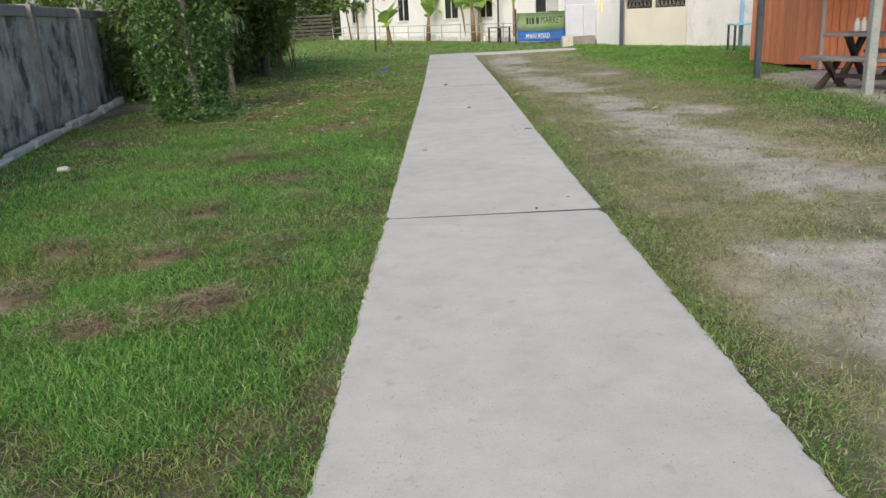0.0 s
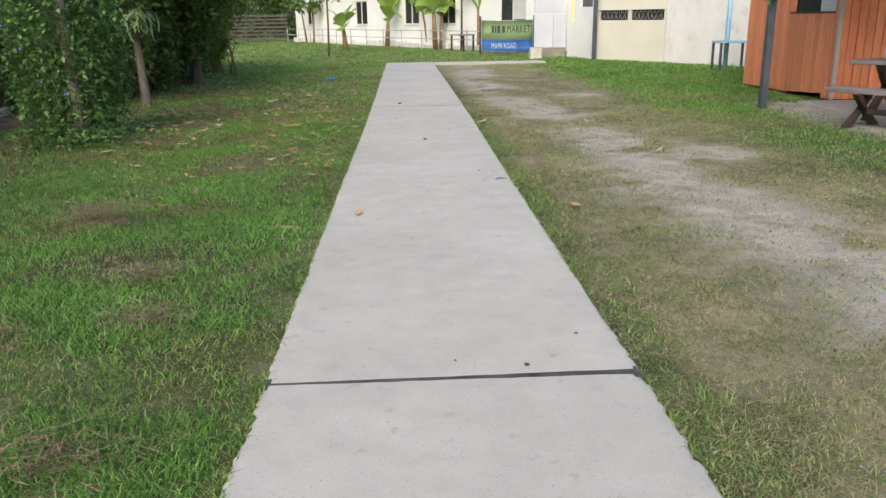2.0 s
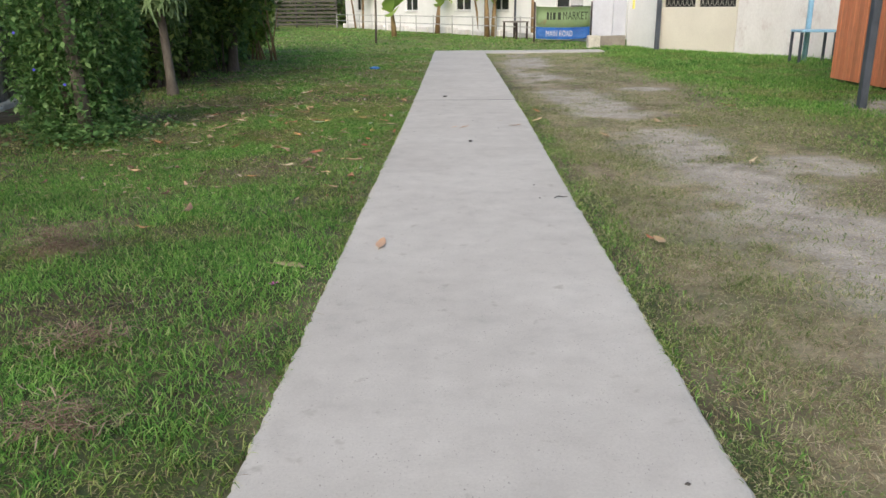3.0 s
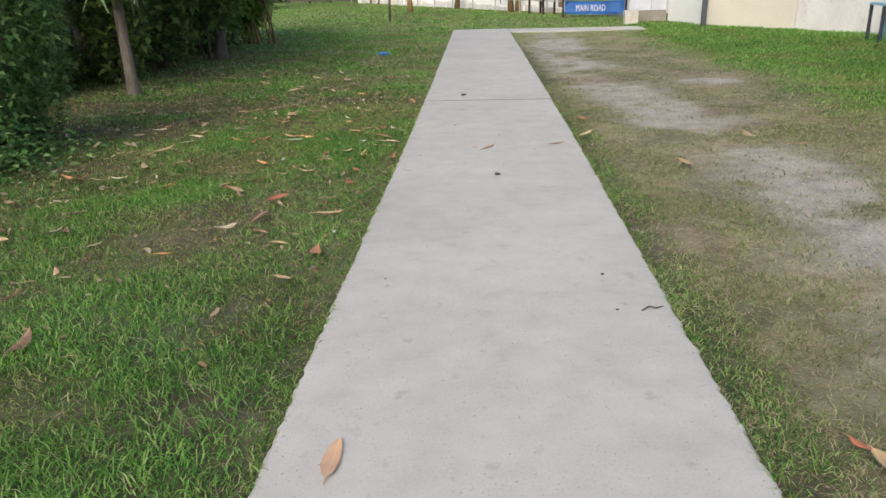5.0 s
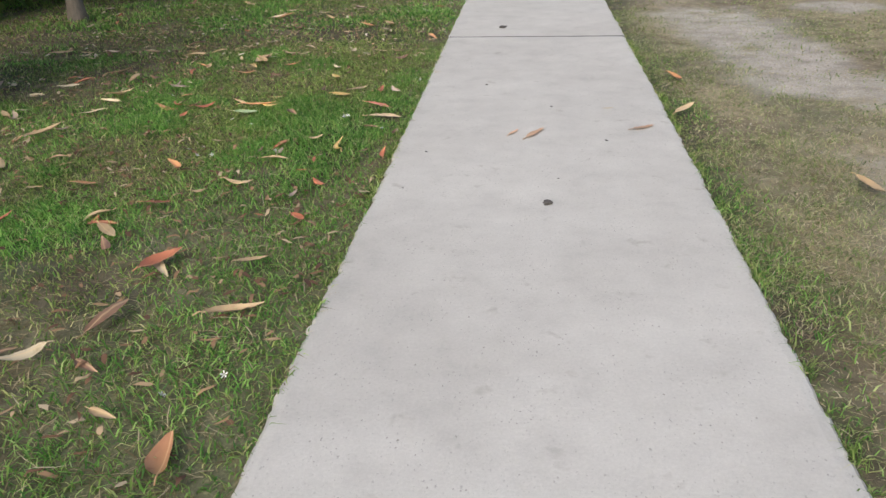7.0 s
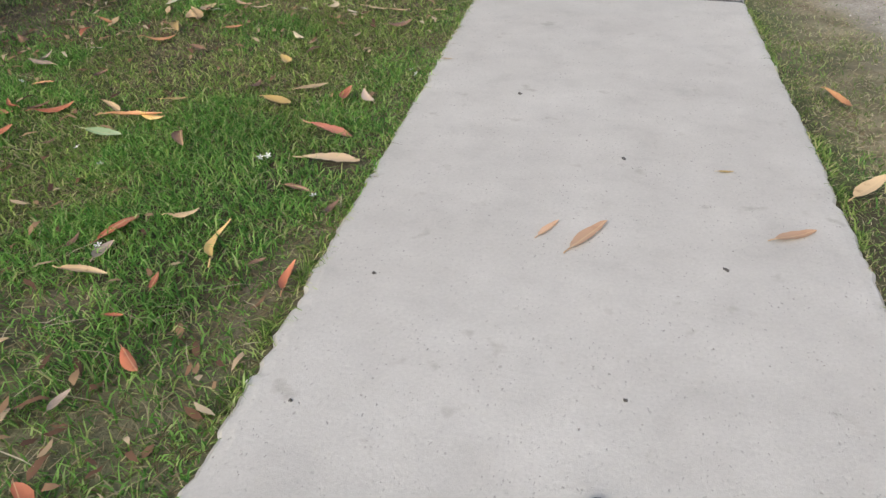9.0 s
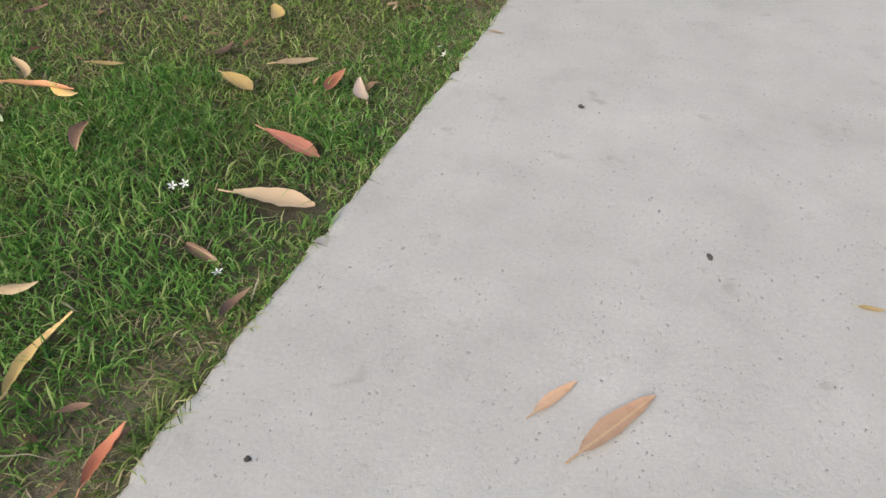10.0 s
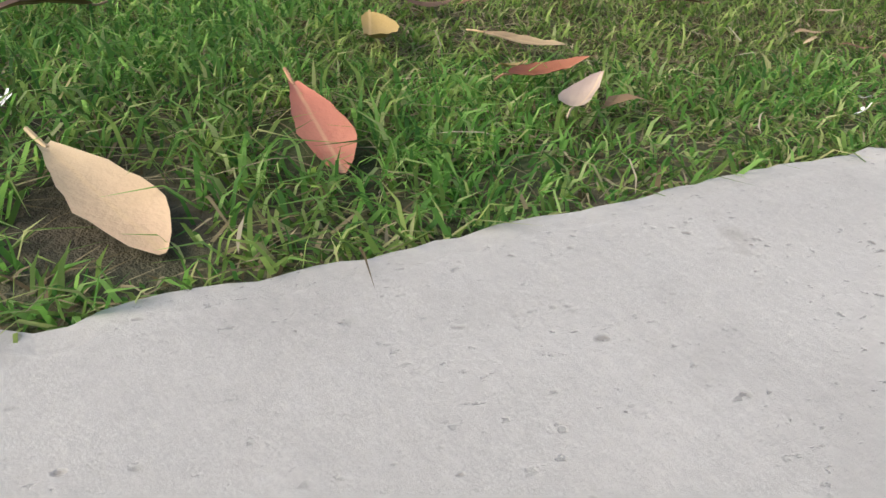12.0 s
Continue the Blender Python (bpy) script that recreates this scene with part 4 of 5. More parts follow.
def hanging_plant(x, y, z):
    h = empty("hanging_plant", pose(x, y, z), "small trailing plant in a dark hanging pot", "plant")
    part("pot", tube(bmesh.new(), [(0, 0, 0), (0, 0, 0.12)], [0.06, 0.09], 10), M["pot"], h)
    bm = bmesh.new()
    for t in range(3):
        a = 2.1 * t
        tube(bm, [(0.085 * math.cos(a), 0.085 * math.sin(a), 0.12), (0, 0, 0.9)], [0.003, 0.003], 4)
    part("hanger", bm, M["dark_steel"], h)
    return h


# ==== plants ====
def leaf_cloud(name, centres, size, material, parent, rng, droop=0.6, label=""):
    """Many small pointed leaves, each four triangles folded along the rib."""
    c = np.asarray(centres, np.float32)
    n = len(c)
    s = size * (0.55 + 0.9 * rng.rand(n))
    az = rng.rand(n) * 2 * np.pi
    pitch = -droop * rng.rand(n) * 1.3 + 0.35
    fx = np.stack([np.cos(az) * np.cos(pitch), np.sin(az) * np.cos(pitch), np.sin(pitch)], -1)
    tw = (rng.rand(n) - 0.5) * 1.4
    side = np.stack([-np.sin(az), np.cos(az), np.zeros(n)], -1)
    up = np.cross(fx, side)
    side = side * np.cos(tw)[:, None] + up * np.sin(tw)[:, None]
    up = np.cross(fx, side)
    local = ((0, 0, 0), (0.45, 0.3, 0.07), (0.45, -0.3, 0.07), (1, 0, -0.12), (0.5, 0, 0))
    v = np.stack([c + s[:, None] * (a * fx + b * side + d * up) for a, b, d in local], 1)
    tri = np.array([[0, 4, 1], [4, 3, 1], [0, 2, 4], [4, 2, 3]])
    faces = (np.arange(n)[:, None, None] * 5 + tri[None]).reshape(-1, 3)
    ob = from_arrays(name, v.reshape(-1, 3), faces, material)
    ob.parent = parent
    return tagged(ob, label)


def shell(rng, n, centre, radii, inner=0.55, floor=0.03, lumps=0.35, seed=0):
    """Points in the outer layer of a lumpy ellipsoid."""
    d = rng.normal(size=(n, 3))
    d /= np.linalg.norm(d, axis=1)[:, None]
    bulge = 1 + lumps * (layered(d[:, 0] * 2 + d[:, 2], d[:, 1] * 2 + d[:, 2] * 1.7, 0.55, seed) * 2 - 1)
    r = (inner + (1 - inner) * rng.rand(n) ** 0.6) * bulge
    p = np.asarray(centre) + d * r[:, None] * np.asarray(radii)
    gap = field(p[:, 0] * 2 + p[:, 2], p[:, 1] * 2 - p[:, 2], 0.5, seed + 60)
    return p[(p[:, 2] > floor) & (gap > 0.22)]


def limb(bm, rng, start, end, r0, r1, bend=0.15, steps=5):
    a, b = Vector(start), Vector(end)
    off = Vector([rng.uniform(-bend, bend) for _ in range(3)])
    pts = [a.lerp(b, t) + off * math.sin(math.pi * t) for t in (i / steps for i in range(steps + 1))]
    tube(bm, pts, [r0 + (r1 - r0) * i / steps for i in range(steps + 1)], 9)


def tree(x, y, r, lean, fork, crown, count, leaf, mat, label, seed):
    rng, rn = random.Random(seed), np.random.RandomState(seed)
    t = empty("tree", pose(x, y, 0), label, "tree", "garden trees")
    bm = bmesh.new()
    top = Vector((lean[0], lean[1], fork))
    tube(bm, [(0, 0, -0.15), (0, 0, 0.02), (lean[0] * 0.1, lean[1] * 0.1, 0.2), (lean[0] * 0.45, lean[1] * 0.4, fork * 0.5), top], [r * 1.7, r * 1.45, r * 1.1, r * 0.92, r * 0.8], 12)
    part("trunk", bm, M["bark"], t, smooth=True)
    (cx, cy, cz), (rx, ry, rz) = crown
    for k in range(6):
        a = k * 1.05 + rng.uniform(-0.3, 0.3)
        end = (cx + 0.6 * rx * math.cos(a), cy + 0.6 * ry * math.sin(a), cz + rng.uniform(-0.35, 0.4) * rz)
        bm = bmesh.new()
        limb(bm, rng, top - Vector((0, 0, 0.12)), end, r * 0.6, r * 0.14, 0.3)
        part("limb", bm, M["bark"], t, smooth=True)
    leaf_cloud("crown", shell(rn, count, (cx, cy, cz), (rx, ry, rz), 0.4, 0.9, 0.4, seed), leaf, M[mat], t, rn, 0.9)


def shrub(x, y, radii, z, count, leaf, mat, label, seed, stem=0.05):
    rng, rn = random.Random(seed), np.random.RandomState(seed)
    s = empty("shrub", pose(x, y, 0), label, "shrub", "boundary shrubs")
    for k in range(4):
        bm = bmesh.new()
        a = 1.57 * k + rng.random()
        limb(bm, rng, (0.1 * math.cos(a), 0.1 * math.sin(a), -0.05), (0.5 * radii[0] * math.cos(a), 0.5 * radii[1] * math.sin(a), z + 0.4 * radii[2]), stem, stem * 0.3, 0.12)
        part("stem", bm, M["bark"], s, smooth=True)
    leaf_cloud("foliage", shell(rn, count, (0, 0, z), radii, 0.5, 0.04, 0.35, seed), leaf, M[mat], s, rn, 1.1)
    return s


# vine-covered clump at the fence
clump = shrub(-3.95, 12.4, (0.63, 0.95, 1.75), 1.2, 24000, 0.066, "vine", "tall clump smothered in green climbing vine", 11)
rn = np.random.RandomState(77)
skirt = np.stack([0.3 + 0.35 * rn.normal(size=1600), -0.6 + 0.35 * rn.normal(size=1600), 0.02 + np.abs(rn.normal(size=1600)) * 0.13], -1)
leaf_cloud("low_foliage", skirt, 0.06, M["vine"], clump, rn, 0.6)
bm = bmesh.new()
limb(bm, random.Random(4), (0.3, -0.58, -0.05), (0.2, -0.52, 3.4), 0.075, 0.055, 0.04)
part("trunk", bm, M["bark"], clump, "pale trunk wrapped in vine", True)
for fx, fy, fz in ((-0.1, -0.98, 1.1), (0.3, -0.94, 0.6), (0.05, -1.0, 0.75), (-0.3, -0.9, 1.35)):
    bm = bmesh.new()
    tube(bm, [(fx, fy, fz), (fx + 0.02, fy - 0.03, fz + 0.01)], [0.003, 0.014], 8)
    part("flower", bm, M["violet"], clump, "small violet-blue flower")

tree(-4.26, 16.15, 0.07, (-0.12, 0.1), 1.9, ((-0.3, 0.3, 3.2), (1.6, 1.9, 1.6)), 7500, 0.16, "tree", "shady tree with a pale bare trunk at the lawn edge", 21)
tree(-4.6, 20.95, 0.1, (0.1, 0.1), 1.8, ((0.0, 0.2, 2.7), (1.4, 2.0, 1.6)), 7000, 0.17, "tree", "shady tree with a grey trunk and low branches", 22)
tree(-5.7, 25.3, 0.08, (-0.1, 0.1), 1.7, ((0.0, 0.2, 2.7), (1.2, 1.8, 1.3)), 4200, 0.17, "lime", "slender tree at the far end of the hedge", 23)
shrub(-4.75, 20.8, (0.8, 1.0, 1.2), 1.8, 5000, 0.13, "tree", "leafy branches hanging low round a hedge trunk", 56, 0.016)
shrub(-5.2, 25.0, (0.6, 1.1, 1.1), 1.3, 4200, 0.14, "lime", "soft light green shrub at the hedge end", 57, 0.016)
shrub(-5.05, 17.6, (0.5, 0.7, 1.1), 1.15, 2200, 0.13, "tree", "leafy undergrowth between the hedge trunks", 36)
shrub(-5.1, 19.5, (0.55, 0.8, 1.2), 1.2, 2500, 0.14, "tree", "leafy undergrowth between the hedge trunks", 37)
shrub(-5.2, 22.6, (0.6, 0.9, 1.2), 1.1, 2500, 0.14, "vine", "leafy undergrowth between the hedge trunks", 38)
shrub(-5.85, 16.1, (0.75, 1.0, 1.5), 1.0, 4500, 0.12, "tree", "dark leafy shrub in the hedge", 31)
shrub(-5.75, 18.3, (0.9, 1.2, 1.6), 1.1, 5000, 0.12, "tree", "dark leafy shrub in the hedge", 32)
shrub(-5.9, 20.8, (0.9, 1.3, 1.6), 1.1, 5000, 0.12, "tree", "dark leafy shrub in the hedge", 33)
shrub(-6.1, 23.4, (0.9, 1.4, 1.5), 1.0, 5000, 0.12, "tree", "dark leafy shrub in the hedge", 34)
shrub(-6.6, 27.3, (1.0, 1.6, 1.4), 0.9, 5000, 0.13, "vine", "lighter green shrub at the end of the hedge", 35)
for k, (sx, sy) in enumerate(((-14.5, 61), (-11.0, 62.5), (-7.6, 63), (-17.5, 57), (-12.8, 47.0))):
    shrub(sx, sy, (2.2, 1.6, 2.6), 1.9, 4500, 0.3, "tree", "dense dark shrub behind the slatted gate", 40 + k, 0.08)


for k, (sx, sy) in enumerate(((-6.9, 9.6), (-7.3, 12.4), (-7.7, 15.2), (-8.0, 18.5))):
    shrub(sx, sy, (0.9, 1.5, 1.1), 1.75, 2600, 0.13, "lime", "light green bush growing behind the block wall", 50 + k, 0.05)


for k in range(9):
    sticks = random.Random(70 + k)
    x, y = -4.85 + sticks.uniform(-0.35, 0.5), 24.6 + sticks.uniform(-0.6, 0.6)
    bm = bmesh.new()
    limb(bm, sticks, (0, 0, -0.05), (sticks.uniform(-0.5, 0.4), sticks.uniform(-0.3, 0.3), sticks.uniform(1.2, 2.4)), 0.022, 0.01, 0.12)
    dead = tagged(part("dead_stem", bm, M["banana_stem"], smooth=True), "bare reddish-brown dead stem leaning at the hedge end", "stem", "dead stems")
    dead.matrix_world = pose(x, y, 0)


def fern(x, y, z):
    """Drooping strap-leaved fern that grows on the trunk."""
    f = empty("staghorn_fern", pose(x, y, z), "pale green staghorn fern hanging on a tree trunk", "fern")
    rng = random.Random(8)
    for k in range(20):
        a = rng.uniform(-0.5, 3.6) - 1.6
        reach, drop = rng.uniform(0.3, 0.5), rng.uniform(0.05, 0.5)
        bm = bmesh.new()

        def strap(start, turn, t0, t1, w, n=6):
            """One lobe of the frond: a folded strip that follows its arching line."""
            row = []
            for i in range(n):
                u = i / (n - 1)
                t = t0 + (t1 - t0) * u
                b = a + turn * (t - t0)
                p = start + Vector((math.cos(b) * reach * (t - t0), math.sin(b) * reach * (t - t0), 0.28 * (math.sin(2.6 * t) - math.sin(2.6 * t0)) * (0.4 + reach) - drop * (t * t - t0 * t0)))
                s = Vector((-math.sin(b), math.cos(b), 0.2 * turn)) * w * (1.05 - 0.75 * u)
                row.append((bm.verts.new(p - s), bm.verts.new(p + Vector((0, 0, -0.01))), bm.verts.new(p + s)))
            for lo, hi in zip(row, row[1:]):
                bm.faces.new((lo[0], lo[1], hi[1], hi[0]))
                bm.faces.new((lo[1], lo[2], hi[2], hi[1]))
            return p

        fork = strap(Vector((0, 0, 0)), 0.0, 0.0, 0.55, 0.04)
        for turn in (-1.7, 0.15, 1.7):
            strap(fork, turn * rng.uniform(0.7, 1.2), 0.55, rng.uniform(0.85, 1.1), 0.03)
        part("frond", bm, M["fern"], f, smooth=True)
    rn = np.random.RandomState(2)
    leaf_cloud("foliage", shell(rn, 140, (0, -0.05, 0.05), (0.3, 0.25, 0.3), 0.2, -0.6), 0.13, M["fern"], f, rn, 0.8)


fern(-4.27, 16.02, 1.36)
hp = hanging_plant(5.49, 13.86, 1.62)
rn = np.random.RandomState(5)
leaf_cloud("foliage", shell(rn, 260, (0, 0, 0.12), (0.16, 0.16, 0.2), 0.2, -0.25), 0.06, M["vine"], hp, rn, 1.2)


def banana(x, y, tall, leaves, seed, turn=0):
    rng = random.Random(seed)
    b = empty("banana_plant", pose(x, y, 0, 0, 0, turn), "banana plant with broad bright green leaves", "plant", "banana plants")
    bm = bmesh.new()
    lean = rng.uniform(-0.12, 0.12)
    tube(bm, [(0, 0, -0.05), (lean * 0.4, 0, tall * 0.3), (lean, 0.02, tall * 0.6)], [0.13, 0.105, 0.05], 10)
    part("stem", bm, M["banana_stem"], b, "brown fibrous stem", True)
    for k in range(leaves):
        a = 2.4 * k + rng.uniform(-0.3, 0.3)
        ln, rise = rng.uniform(0.7, 1.1) * tall * 0.46, rng.choice((rng.uniform(0.6, 0.9), rng.uniform(1.0, 1.7)))
        z0, tip = tall * rng.uniform(0.46, 0.58), rng.uniform(-0.6, 0.6)
        bm = bmesh.new()
        row, n = [], 9
        for i in range(n):
            t = i / (n - 1)
            p = Vector((lean + math.cos(a) * ln * t * 0.8, math.sin(a) * ln * t * 0.8, z0 + rise * ln * t * 1.35 - ln * 0.95 * t * t))
            w = 0.3 * math.sin(math.pi * min(1, max(0.0, t - 0.14) * 1.14 + 0.02)) ** 0.6 + 0.012
            s = Vector((-math.sin(a), math.cos(a), tip)) * w * rng.uniform(0.8, 1.1)
            row.append((bm.verts.new(p - s + Vector((0, 0, 0.05))), bm.verts.new(p), bm.verts.new(p + s + Vector((0, 0, 0.05)))))
        for lo, hi in zip(row, row[1:]):
            bm.faces.new((lo[0], lo[1], hi[1], hi[0]))
            bm.faces.new((lo[1], lo[2], hi[2], hi[1]))
        part("leaf", bm, M["banana"], b, smooth=True)


banana(-2.45, 39.5, 1.9, 8, 1)
banana(-0.6, 43.0, 2.5, 8, 2)
banana(1.65, 38.6, 3.2, 9, 3)
banana(1.95, 38.9, 2.7, 5, 5)
banana(3.5, 36.9, 3.0, 6, 4)


def stem_plant(x, y, tall, lean, seed, drop=0.0):
    """Thin slanting stem with a head of drooping leaves."""
    g = empty("stem_plant", pose(x, y, 0), "thin slanting brown stem with a few drooping leaves", "plant", "stem plants")
    rn = np.random.RandomState(seed)
    tube_mesh = tube(bmesh.new(), [(0, 0, -0.05), (lean * 0.4, 0, tall * 0.45), (lean, 0.02, tall)], [0.06, 0.05, 0.03], 8)
    part("stem", tube_mesh, M["banana_stem"], g, smooth=True)
    leaf_cloud("leaves", shell(rn, 90, (lean, 0, tall - drop), (0.5, 0.5, 0.35), 0.2, 0.4), 0.34, M["tree"], g, rn, 1.3)


stem_plant(1.4, 40.9, 2.3, -0.35, 61)
stem_plant(2.35, 39.3, 2.5, 0.2, 62)
stem_plant(2.55, 39.0, 2.4, 0.6, 63)
stem_plant(-5.75, 52.6, 2.7, -0.35, 64, 0.4)
stem_plant(-5.2, 51.6, 2.6, 0.1, 65, 0.4)
tagged(part("pole", tube(bmesh.new(), [(2.75, 37.4, -0.05), (2.77, 37.4, 3.2)], [0.045, 0.045], 8), M["dark_steel"], smooth=True), "thin dark pole standing before the white house", "pole")
bm = bmesh.new()
limb(bm, random.Random(6), (0, 0, -0.05), (0.02, 0, 2.6), 0.045, 0.03, 0.03)
sap = empty("sapling", pose(-2.68, 33.4, 0), "thin bare-stemmed sapling on the lawn", "tree")
part("trunk", bm, M["bark"], sap, smooth=True)
rn = np.random.RandomState(9)
leaf_cloud("crown", shell(rn, 900, (0, 0, 2.6), (0.9, 0.9, 0.6), 0.3, 1.5), 0.16, M["tree"], sap, rn, 1.0)


# ==== far fences, banner ====
def make_gate():
    g = empty("slatted_fence", along((-11.6, 57.0), (-6.9, 56.0)), "grey horizontal-slat timber fence with posts", "fence")
    for k in range(7):
        part("slat", boxed(0, 4.35, 0, 0.03, 0.12 + k * 0.24, 0.26 + k * 0.24), M["gate_wood"], g)
    for k in range(4):
        part("post", boxed(0.02 + k * 1.4, 0.12 + k * 1.4, 0.031, 0.13, -0.05, 1.8), M["gate_wood"], g)


make_gate()


def make_railing():
    p, q = (-7.2, 54.6), (3.85, 34.2)
    n = math.dist(p, q)
    r = empty("pipe_railing", along(p, q), "low grey pipe railing in front of the white house", "railing")
    for z in (0.45, 0.8):
        part("rail", tube(bmesh.new(), [(0, 0, z), (n, 0, z)], [0.02, 0.02], 6), M["rail"], r)
    for k in range(13):
        part("post", tube(bmesh.new(), [(0.05 + k * n / 12.1, 0, -0.05), (0.05 + k * n / 12.1, 0, 0.86)], [0.025, 0.025], 6), M["rail"], r)


make_railing()

crate = empty("garden_table", pose(2.7, 36.3, 0, 0, 0, -60), "small dark timber garden table by the house", "table")
part("tabletop", boxed(-0.5, 0.5, -0.3, 0.3, 0.62, 0.67), M["old_wood"], crate)
for dx, dy in ((-0.45, -0.25), (0.45, -0.25), (-0.45, 0.25), (0.45, 0.25)):
    part("leg", boxed(dx - 0.03, dx + 0.03, dy - 0.03, dy + 0.03, -0.03, 0.619), M["dark_wood"], crate)


def flat_text(words, size, material, parent, x, y, z, label=""):
    cu = bpy.data.curves.new("lettering", "FONT")
    cu.body, cu.size, cu.extrude = words, size, 0.002
    cu.space_character = 1.05
    tmp = bpy.data.objects.new("lettering", cu)
    scene.collection.objects.link(tmp)
    bpy.context.view_layer.update()
    me = bpy.data.meshes.new_from_object(tmp.evaluated_get(bpy.context.evaluated_depsgraph_get()))
    bpy.data.objects.remove(tmp)
    me.materials.clear()
    me.materials.append(material)
    ob = new("lettering", me)
    ob.parent = parent
    ob.matrix_local = pose(x, y, z, 90, 0, 0) @ Matrix.Diagonal((0.72, 1.25, 1, 1))
    return tagged(ob, label)


def make_banner():
    b = empty("banner", along((3.22, 33.3), (5.15, 33.1)) @ Matrix.Diagonal((1.065, 1.065, 1.065, 1)), "green and blue market banner tied between posts", "banner")
    L = 1.83

    def cloth(z0, z1, mat, name):
        bm = bmesh.new()
        grid = [[bm.verts.new((L * i / 16, 0.022 * math.sin(i * 1.1 + z * 3), z - 0.03 * math.sin(math.pi * i / 16))) for i in range(17)] for z in (z0, (z0 + z1) / 2, z1)]
        for lo, hi in zip(grid, grid[1:]):
            for i in range(16):
                bm.faces.new((lo[i], lo[i + 1], hi[i + 1], hi[i]))
        bmesh.ops.solidify(bm, geom=bm.faces[:], thickness=0.004)
        part(name, bm, M[mat], b, smooth=True)

    cloth(0.49, 1.16, "banner_green", "upper_cloth")
    cloth(0.1, 0.488, "banner_blue", "lower_cloth")
    flat_text("MARKET", 0.3, M["ink_dark"], b, 0.9, -0.045, 0.72)
    for x0, x1 in ((0.36, 0.44), (0.48, 0.53), (0.57, 0.66), (0.74, 0.84)):
        part("lettering", boxed(x0, x1, -0.047, -0.043, 0.72, 0.96), M["ink_dark"], b, "dark printed bar")
    flat_text("MAIN ROAD", 0.22, M["ink_white"], b, 0.34, -0.045, 0.17, "white lettering")
    for x in (-0.05, 1.88):
        part("post", tube(bmesh.new(), [(x, 0.03, -0.05), (x, 0.03, 1.3)], [0.035, 0.035], 8), M["dark_wood"], b)


make_banner()

bt = empty("blue_table", pose(8.2, 21.9, 0), "small table with a light blue top by the stained wall", "table")
part("tabletop", boxed(-0.28, 0.56, -0.3, 0.3, 0.66, 0.71, 0.008), M["blue"], bt)
for dx, dy in ((-0.25, -0.25), (0.5, -0.25), (-0.25, 0.25), (0.5, 0.25)):
    part("leg", boxed(dx - 0.025, dx + 0.025, dy - 0.025, dy + 0.025, -0.03, 0.659), M["dark_steel"], bt, "dark metal leg")
tagged(part("drainpipe", tube(bmesh.new(), [(8.35, 22.3, -0.05), (8.35, 22.3, 2.85)], [0.06, 0.06], 10), M["blue"], smooth=True), "light blue vertical pipe by the stained wall", "pipe")


# ==== block fence on the boundary ====
def make_block_fence():
    p, q = (-4.22, 3.8), (-10.7, 36)
    wall = empty("wall_west", along(p, q), "old grey concrete-block boundary wall with stains", "wall", kind="structure")
    n, bay = math.dist(p, q), 2.83
    for k in range(int(n / bay)):
        x = k * bay + 2.1
        part("post", boxed(x - 0.08, x + 0.08, -0.09, 0.12, -0.05, 1.75, 0.012), M["fence_post"], wall, "concrete post")
    part("capping", boxed(0, n, -0.02, 0.1, 1.58, 1.73, 0.01), M["fence_post"], wall, "darker concrete capping")
    part("core", boxed(0, n, 0.004, 0.085, -0.1, 1.579), M["block"], wall, "recessed mortar")
    mesh = None
    for row in range(8):
        for col in range(34):
            x = col * 0.4 + (0.2 if row % 2 else 0.0)
            z = row * 0.197
            if mesh is None:
                ob = part("concrete_block", boxed(0.002, 0.398, 0, 0.1, 0.002, 0.195, 0.003), M["block"], wall)
                mesh = ob.data
            else:
                ob = new("concrete_block", mesh)
                ob.parent = wall
            ob.matrix_local = pose(x, random.uniform(-0.004, 0.004), z)
    far = part("block_course", boxed(13.8, n, 0.0, 0.1, 0, 1.57), M["block"], wall)
    # broken kerb along its foot
    rng = random.Random(12)
    x = 0.5
    while x < 11.3:
        ln = rng.uniform(0.4, 1.3)
        kerb = part("kerb_stone", boxed(0, ln - 0.03, -0.06, 0.05, -0.1, rng.uniform(0.03, 0.1), 0.02), M["kerb"], wall, "pale broken kerb stone")
        kerb.matrix_local = pose(x, -0.28 + rng.uniform(-0.03, 0.03), 0, rng.uniform(-4, 4), rng.uniform(-1, 1), rng.uniform(-2.5, 2.5))
        x += ln


make_block_fence()


# ==== litter ====
LEAF_MESH = {}


